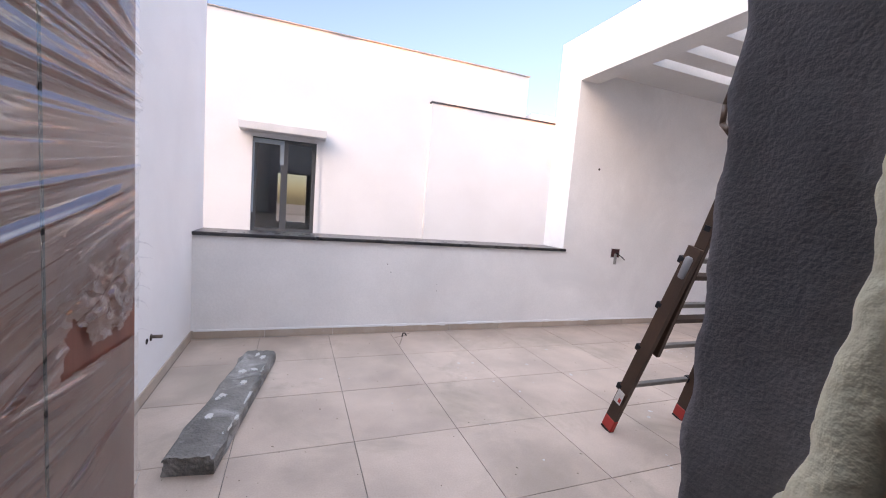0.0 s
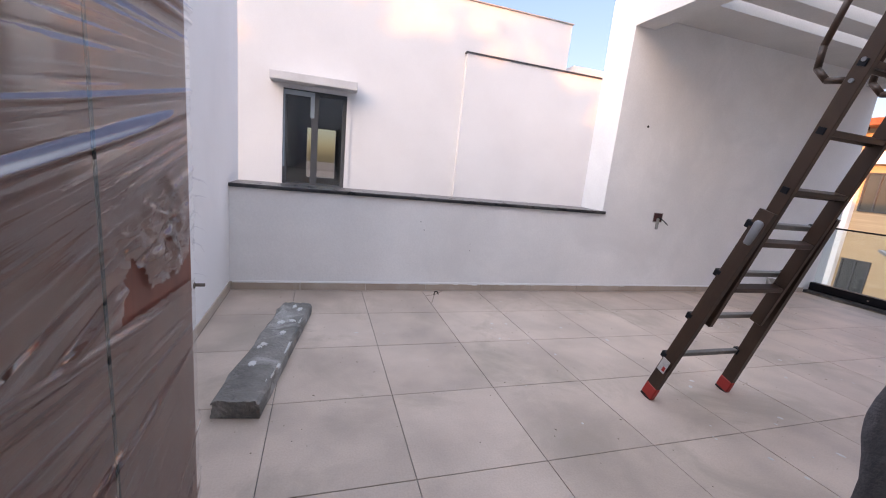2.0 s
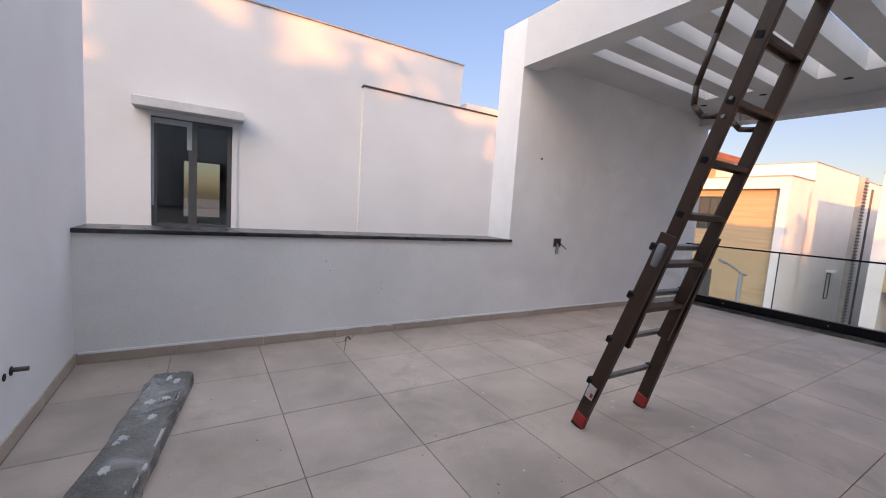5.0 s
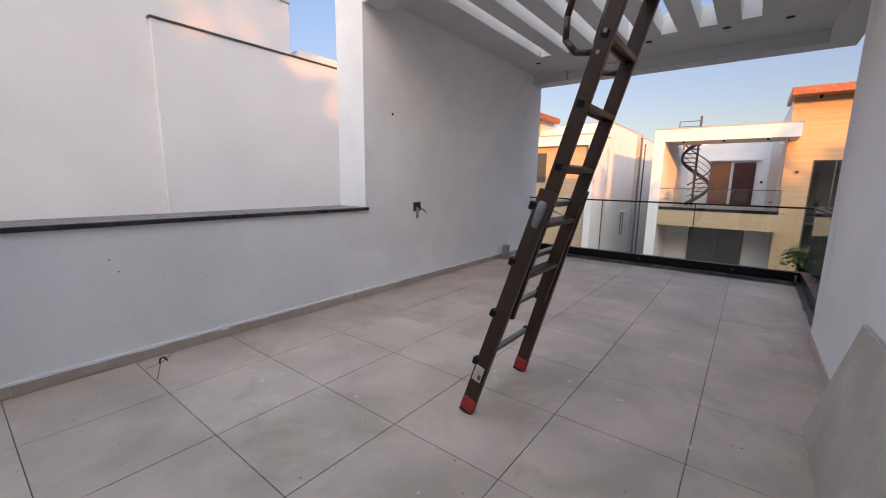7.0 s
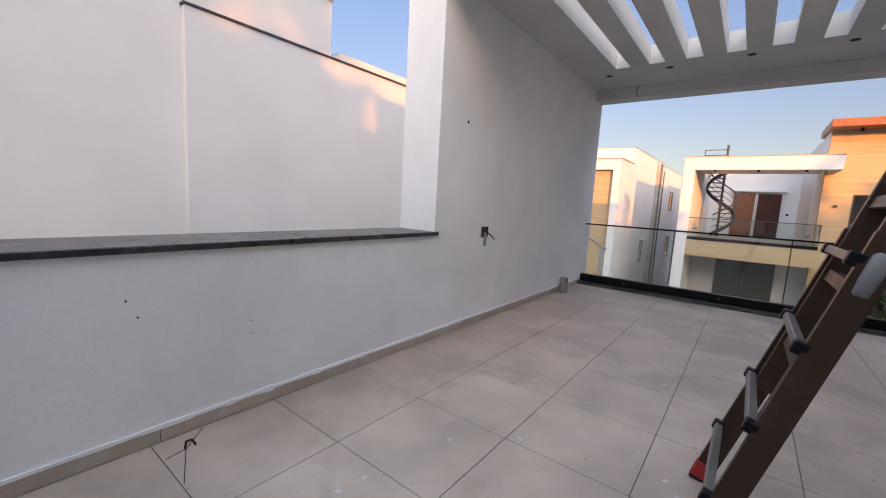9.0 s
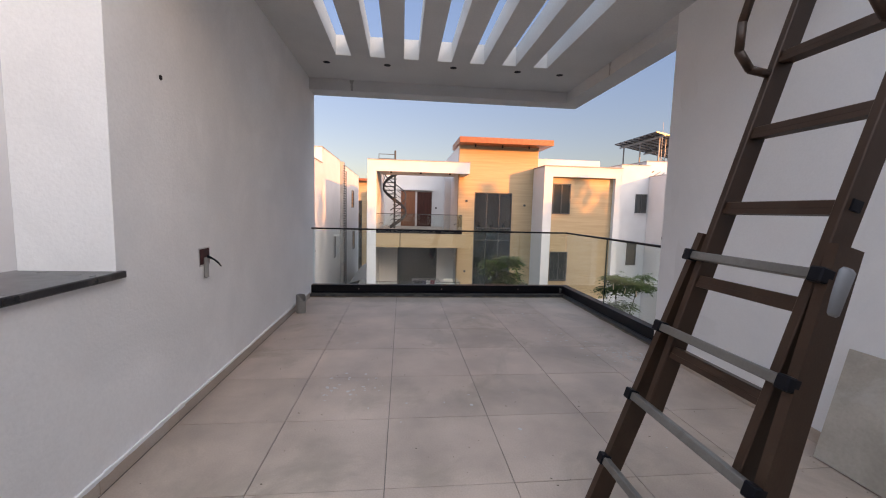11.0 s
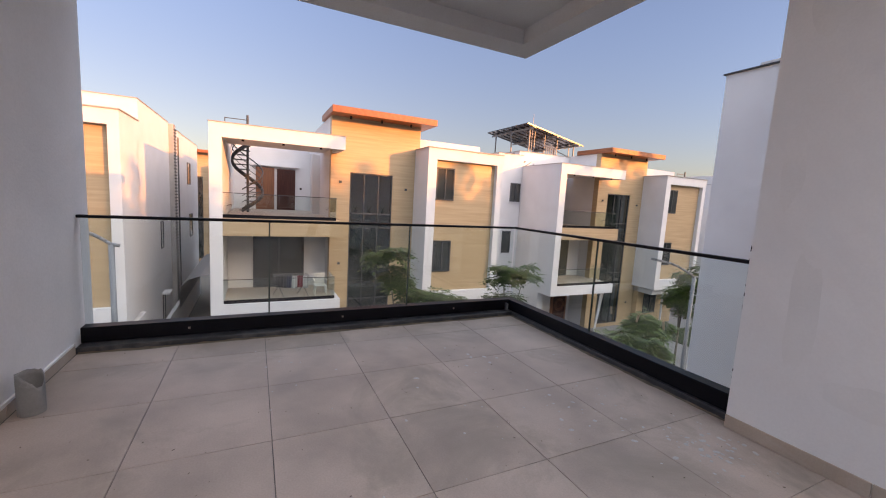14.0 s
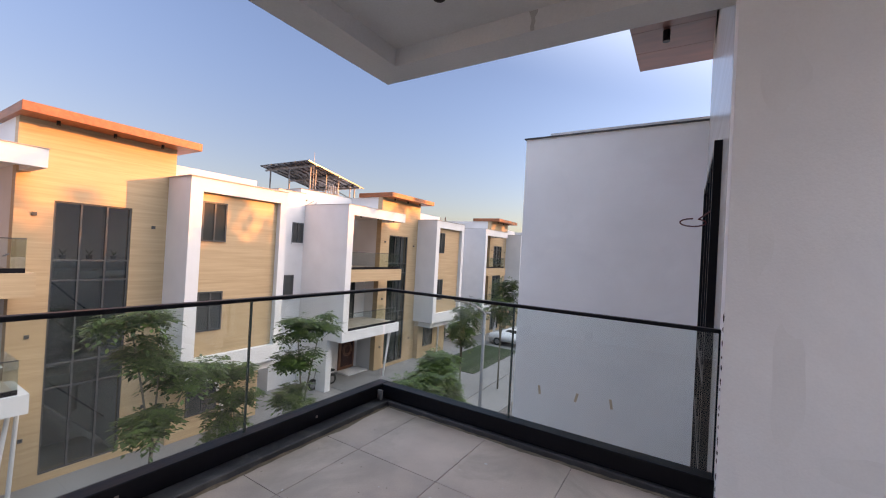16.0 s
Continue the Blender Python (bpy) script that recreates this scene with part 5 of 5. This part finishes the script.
rng = random.Random(8)
for i in range(17):
    edge = i < 9
    cx, cy = (0.094 + rng.uniform(-0.012, 0.006), rng.uniform(-0.5, 0.35)) if edge else (rng.uniform(-0.08, 0.06), rng.uniform(-0.35, 0.6))
    rx, ry = (rng.uniform(0.006, 0.014), rng.uniform(0.03, 0.09)) if edge else (rng.uniform(0.008, 0.026), rng.uniform(0.010, 0.035))
    bm = bmesh.new()
    ring = []
    for k in range(14):
        q = 6.283 * k / 14
        w = 0.6 + 0.8 * rng.random()
        ring.append(bm.verts.new((cx + math.cos(q) * rx * w, cy + math.sin(q) * ry * w, 0.0)))
    top = bm.faces.new(ring)
    ex = bmesh.ops.extrude_face_region(bm, geom=[top])
    for v in ex["geom"]:
        if isinstance(v, bmesh.types.BMVert):
            v.co = Vector((cx + (v.co.x - cx) * 0.8, cy + (v.co.y - cy) * 0.8, 0.011))
    bmesh.ops.recalc_face_normals(bm, faces=bm.faces[:])
    fl = part("plaster_crust", bm, M_CHIP, lint, "white dried plaster crust")
    fl.location.z = 0.079 if not edge else 0.072

# two loose stone tiles leaning on the wall
def leaning(name, label, x0, x1, y0, length, y1, thick=0.018, skew=0.0):
    bm = bmesh.new()
    box(bm, 0, x1 - x0, 0, thick, 0, length, bevel=0.002)
    for v in bm.verts:
        v.co.x += skew * v.co.z
    ob = part(name, bm, M_LOOSETILE, None)
    tilt = math.asin((y0 - y1) / length)
    ob.matrix_world = pose(x0, y0, 0.002, math.degrees(tilt), 0, 0)
    return tagged(ob, label, "tile", "loose tiles")


leaning("stone_tile", "loose beige patterned tile leaning on the wall", 1.88, 2.73, 0.50, 0.60, Y_S + 0.005)
leaning("stone_tile", "large loose grey-beige tile leaning on the wall", 0.85, 1.62, 0.66, 0.98, Y_S + 0.006)

# cut drain pipe
bm = bmesh.new()
R, H = 0.055, 0.215
vo, vi = [], []
for k in range(9):
    for a in range(24):
        t = 6.283 * a / 24
        top = H - 0.075 * max(0, math.cos(t - 4.2)) ** 2 - 0.02 * noise.noise(Vector((math.cos(t) * 3, math.sin(t) * 3, 0)))
        z = top * k / 8
        vo.append(bm.verts.new((math.cos(t) * R, math.sin(t) * R, z)))
        vi.append(bm.verts.new((math.cos(t) * (R - 0.004), math.sin(t) * (R - 0.004), z)))
for k in range(8):
    for a in range(24):
        i, j = k * 24 + a, k * 24 + (a + 1) % 24
        bm.faces.new((vo[i], vo[j], vo[j + 24], vo[i + 24]))
        bm.faces.new((vi[j], vi[i], vi[i + 24], vi[j + 24]))
for a in range(24):
    i, j = 8 * 24 + a, 8 * 24 + (a + 1) % 24
    bm.faces.new((vo[i], vo[j], vi[j], vi[i]))
pipe = part("drain_pipe", bm, M_PIPE, None, smooth=True)
tagged(pipe, "broken grey drain pipe stub rising from the floor", "pipe")
pipe.location = (5.72, 3.875, 0)

# open back box in the north wall
sk = thing("junction_box", "open dark junction box with hanging conduit and wires", "junction box", at=(3.655, Y_N, 0.92))
bm = bmesh.new()
box(bm, -0.062, 0.062, -0.003, 0.0, -0.055, 0.045)
part("recess", bm, M_BOXRED, sk, "dark red-brown recess")
boxpart("rim", (-0.07, 0.07, -0.002, -0.0005, -0.066, 0.052), M_CHIP, sk)
boxpart("conduit", (-0.022, 0.018, -0.022, -0.004, -0.145, -0.01), M_PIPE, sk, "grey conduit end", 0.006)
for k in range(3):
    bm = bmesh.new()
    sweep(bm, [(0.0, -0.02, -0.01 + k * 0.006), (0.04, -0.04 - 0.004 * k, -0.03), (0.08, -0.05, -0.06 + 0.004 * k), (0.12, -0.05, -0.085)], 0.004, 6)
    part("wire", bm, M_BLACK, sk)

# dark gaps along the end of the south wall
rng = random.Random(61)
for i in range(16):
    z = 0.10 + 0.062 * i + rng.uniform(-0.02, 0.02)
    bm = bmesh.new()
    bmesh.ops.create_icosphere(bm, subdivisions=1, radius=1, matrix=Matrix.LocRotScale((X_S, Y_S - 0.004 - rng.uniform(0, 0.006), z), None, (0.0045, rng.uniform(0.004, 0.009), rng.uniform(0.008, 0.03))))
    tagged(part("wall_chip", bm, M_BOXDARK, None), "dark chipped gap along the plaster edge", "chip", "plaster chips")

# tap stub in the west wall
tp = thing("water_stub", "rusty water pipe stub in the white wall", "pipe", at=(X_W, 2.96, 0.36))
bm = bmesh.new()
tube(bm, (0, 0, 0), (0.06, 0, 0), 0.011, n=12)
part("stub", bm, M_RUST, tp, smooth=True)
for y, r in ((0.0, 0.022), (-0.075, 0.018)):
    bm = bmesh.new()
    tube(bm, (0.0005, y, -0.005), (0.003, y, -0.005), r, n=12)
    part("hole", bm, M_BOXDARK, tp)

# small holes, downlight openings
for x, z, r in ((3.262, 1.905, 0.014), (0.78, 0.70, 0.005), (0.82, 0.62, 0.0045), (1.32, 0.50, 0.0035), (1.32, 0.43, 0.0035)):
    bm = bmesh.new()
    tube(bm, (x, Y_N - 0.002, z), (x, Y_N + 0.01, z), r, n=9)
    tagged(part("wall_hole", bm, M_BOXDARK, None), "small dark drilled hole in the wall", "hole", "wall holes")
for x, y in ((5.98, 2.90), (5.93, 2.10), (5.93, 1.30), (6.0, 3.62), (5.95, 0.75)):
    bm = bmesh.new()
    tube(bm, (x, y, SZ - 0.002), (x, y, SZ + 0.03), 0.042, n=16)
    tagged(part("downlight_hole", bm, M_BOXDARK, None), "round dark opening for a downlight in the slab", "hole", "downlight openings")

# red cord at the stair window
bm = bmesh.new()
pts = [(4.46 + 0.10 * math.sin(t), -1.3 + 0.02 * math.sin(t), 1.70 + 0.035 * math.cos(t)) for t in [i * 0.45 for i in range(14)]]
sweep(bm, pts + [(4.33, -0.6, 1.74)], 0.006, 6)
tagged(part("cord", bm, M_CORD, None), "dark red cord hanging at the stair window", "cord")

# paint drips and splashes on the floor
rng = random.Random(33)
bm = bmesh.new()
spots = [(3.7, 3.05, 0.22, 34), (4.7, 1.0, 0.45, 40), (4.2, 0.66, 0.25, 60), (5.6, 1.4, 0.7, 30), (2.4, 1.6, 0.8, 24), (1.2, 3.3, 0.7, 16), (4.0, 2.5, 1.2, 26), (1.5, 2.6, 0.9, 14), (5.9, 2.6, 0.6, 12), (0.2, 2.9, 0.6, 10)]
for cx, cy, rad, n in spots:
    for _ in range(n):
        x, y = cx + rng.gauss(0, rad / 2), cy + rng.gauss(0, rad / 2)
        if not (0.1 < x < 6.4 and 0.45 < y < 3.85):
            continue
        r = rng.choice((0.003, 0.005, 0.005, 0.008, 0.012))
        m = pose(x, y, 0.0016, 0, 0, rng.uniform(0, 180)) @ Matrix.Diagonal((r * rng.uniform(0.8, 1.9), r, 0.0008, 1))
        bmesh.ops.create_cone(bm, cap_ends=True, segments=7, radius1=1, radius2=0.7, depth=1, matrix=m)
tagged(part("paint_splashes", bm, M_CHIP, None), "dried white paint drips on the floor tiles", "paint drips", "", "stuff")

# dark grit trodden over the tiles
rng = random.Random(51)
bm = bmesh.new()
for _ in range(330):
    x, y = rng.uniform(-0.7, 6.5), rng.uniform(0.5, 3.9)
    r = rng.choice((0.0015, 0.002, 0.002, 0.003, 0.004))
    m = pose(x, y, 0.0014, 0, 0, rng.uniform(0, 180)) @ Matrix.Diagonal((r * rng.uniform(0.8, 2.2), r, 0.0012, 1))
    bmesh.ops.create_cone(bm, cap_ends=True, segments=6, radius1=1, radius2=0.6, depth=1, matrix=m)
tagged(part("grit", bm, M_DIRT, None), "dark dry grit scattered over the floor tiles", "dirt", "", "stuff")

# dried mud along the foot of the granite strip
for axis, a0, a1, edge in (("y", 0.30, 3.95, 6.554), ("x", 4.34, 6.54, 0.291)):
    vs, fs = [], []
    N = 180
    for i in range(N + 1):
        s = a0 + (a1 - a0) * i / N
        w = 0.012 + 0.03 * max(0, noise.noise(Vector((s * 3.1, edge, 2)))) + 0.012 * abs(noise.noise(Vector((s * 17, edge, 6))))
        h = 0.006 + 0.012 * abs(noise.noise(Vector((s * 8, edge, 4))))
        if axis == "y":
            vs += [(edge, s, h), (edge - w * 0.4, s, h * 0.4), (edge - w, s, 0.0009)]
        else:
            vs += [(s, edge, h), (s, edge + w * 0.4, h * 0.4), (s, edge + w, 0.0009)]
        if i < N:
            k = 3 * i
            fs += [(k, k + 1, k + 4, k + 3), (k + 1, k + 2, k + 5, k + 4)]
    me = bpy.data.meshes.new("dried_mud")
    me.from_pydata(vs, [], fs)
    me.materials.append(M_DIRT)
    tagged(new("dried_mud", me), "brown dried mud along the foot of the granite strip", "", "", "structure")

# thin filler smears on the walls
def smear(axis, plane, c, z, w, h, seed):
    """A trowelled patch of filler a fraction of a millimetre proud of the wall."""
    bm = bmesh.new()
    ring = []
    for k in range(22):
        a = 6.283 * k / 22
        r = 1 + 0.45 * noise.noise(Vector((math.cos(a) * 1.6, math.sin(a) * 1.6, seed)))
        p, q = c + math.cos(a) * w * r, z + math.sin(a) * h * r
        ring.append(bm.verts.new((p, plane, q) if axis == "x" else (plane, p, q)))
    bm.faces.new(ring)
    tagged(part("filler_patch", bm, M_FILLER, None), "pale filler patch trowelled on the wall", "", "", "structure")


for x, z, w, h in ((4.05, 0.75, 0.07, 0.30), (4.18, 1.5, 0.05, 0.22), (3.75, 0.42, 0.16, 0.07), (4.12, 2.3, 0.09, 0.16)):
    smear("x", Y_S + 0.0012, x, z, w, h, x * 3 + z)

# damp runs on the inner faces of the beams
def damp_run(axis, at, plane, z0, z1, seed):
    bm = bmesh.new()
    left, right = [], []
    for i in range(13):
        f = i / 12
        z = z0 + (z1 - z0) * f
        w = 0.014 + 0.045 * max(0, f - 0.55) ** 1.2 + 0.008 * noise.noise(Vector((seed, f * 4, 1)))
        c = at + 0.012 * noise.noise(Vector((seed, f * 3, 7)))
        for side, s in ((left, -1), (right, 1)):
            q = c + s * w
            side.append(bm.verts.new((plane, q, z) if axis == "y" else (q, plane, z)))
    for i in range(12):
        bm.faces.new((left[i], right[i], right[i + 1], left[i + 1]))
    tagged(part("damp_mark", bm, M_DAMP, None), "grey damp run mark on the white beam", "", "", "structure")


damp_run("y", 3.40, 6.6185, 2.836, 2.975, 3)
damp_run("x", 5.44, Y_S + 0.0015, 2.836, 2.975, 8)

# broken corner tile with a tie sticking out
bm = bmesh.new()
for a, b in (((1.06, 3.94), (0.945, 3.82)), ((0.945, 3.82), (0.855, 3.58)), ((0.945, 3.82), (0.86, 3.80))):
    bar(bm, (*a, 0.0008), (*b, 0.0008), 0.004, 0.0016)
tagged(part("tile_crack", bm, M_BOXDARK, None), "dark cracks across a broken floor tile", "crack", "", "structure")
bm = bmesh.new()
sweep(bm, [(0.94, 3.82, 0.002), (0.95, 3.83, 0.03), (0.97, 3.82, 0.035), (0.98, 3.80, 0.012)], 0.005, 6)
tagged(part("cable_tie", bm, M_BLACK, None), "black loop of cord sticking out of the floor", "cord")

# ---- skirting ----
skirt = tagged(new("skirting"), "beige tile skirting along the terrace walls", "", "", "structure")
rng = random.Random(2)
sk_mesh = {}


def skirt_run(along, fixed, a0, a1, sign, joints):
    cuts = [a0] + [j for j in joints if a0 + 0.04 < j < a1 - 0.04] + [a1]
    for p, q in zip(cuts, cuts[1:]):
        key = (along, sign, round(q - p, 2))
        if key not in sk_mesh:
            bm = bmesh.new()
            L = q - p - 0.003
            if along == "x":
                box(bm, -L / 2, L / 2, 0, 0.009 * sign, 0, 0.076, bevel=0.0015)
            else:
                box(bm, 0, 0.009 * sign, -L / 2, L / 2, 0, 0.076, bevel=0.0015)
            sk_mesh[key] = mesh_of("skirting_tile", bm, M_SKIRT)
        ob = new("skirting_tile", sk_mesh[key])
        ob.location = ((p + q) / 2, fixed, 0.001) if along == "x" else (fixed, (p + q) / 2, 0.001)
        ob.parent = skirt


skirt_run("x", Y_N, X_W + 0.009, 6.54, -1, [0.846 + 0.6 * i + 0.04 for i in range(-3, 10)])
skirt_run("x", Y_S, JAMB + 0.28, X_S, 1, [0.7 + 0.6 * i for i in range(0, 8)])
skirt_run("y", X_W, 0.5, Y_N, 1, [0.956 + 0.6 * i for i in range(0, 6)])
# plaster ridge along the top of the skirting
bm = bmesh.new()
for i in range(140):
    x = X_W + 0.02 + 7.4 * i / 140
    h = 0.010 + 0.012 * abs(noise.noise(Vector((x * 4, 1, 1)))) + (0.02 * max(0, noise.noise(Vector((x * 9, 4, 2)))) if 0.9 < x < 3.6 else 0)
    box(bm, x, x + 7.4 / 140, Y_N - 0.0105 - 0.003 * abs(noise.noise(Vector((x * 7, 2, 2)))), Y_N, 0.077 - h * 0.75, 0.077 + h * 0.6)
tagged(part("plaster_ridge", bm, M_TERRACE, None), "rough white plaster smeared over the skirting edge", "", "", "structure")
# tape left on the glass
for x, z, a in ((5.305, 0.407, 8), (5.06, 0.41, -14), (4.85, 0.42, 10)):
    ob = boxpart("tape", (-0.008, 0.008, -0.001, 0.001, -0.03, 0.03), M_TAPE, bpy.data.objects["glass_railing"], "strip of beige tape")
    ob.location, ob.rotation_euler = (x, Y_G + 0.0075, z), (0, radians(a), 0)


# ---- floor pieces ----
T, TX, TY = 0.6, 0.846, 1.556
tile_floor = bpy.data.objects["floor"]
tile_mesh = {}
xs = [X_W + 0.008] + [TX + T * i for i in range(-2, 10) if X_W + 0.03 < TX + T * i < 6.5] + [6.553]
ys = [0.292] + [TY + T * j for j in range(-1, 4)] + [Y_N - 0.009]
for x0, x1 in zip(xs, xs[1:]):
    for y0, y1 in zip(ys, ys[1:]):
        if y0 < 0.3 and x1 <= 0.4:
            y0 = 0.13
        elif y0 < 0.3 and x1 < X_S:
            y0 = Y_S
        key = (round(x1 - x0, 3), round(y1 - y0, 3))
        if key not in tile_mesh:
            bm = bmesh.new()
            g = 0.0018
            box(bm, -key[0] / 2 + g, key[0] / 2 - g, -key[1] / 2 + g, key[1] / 2 - g, -0.012, 0.0, bevel=0.0012)
            tile_mesh[key] = mesh_of("tile", bm, M_TILE)
        ob = new("tile", tile_mesh[key])
        ob.location = ((x0 + x1) / 2, (y0 + y1) / 2, random.uniform(-0.0006, 0.0006))
        ob.parent = tile_floor
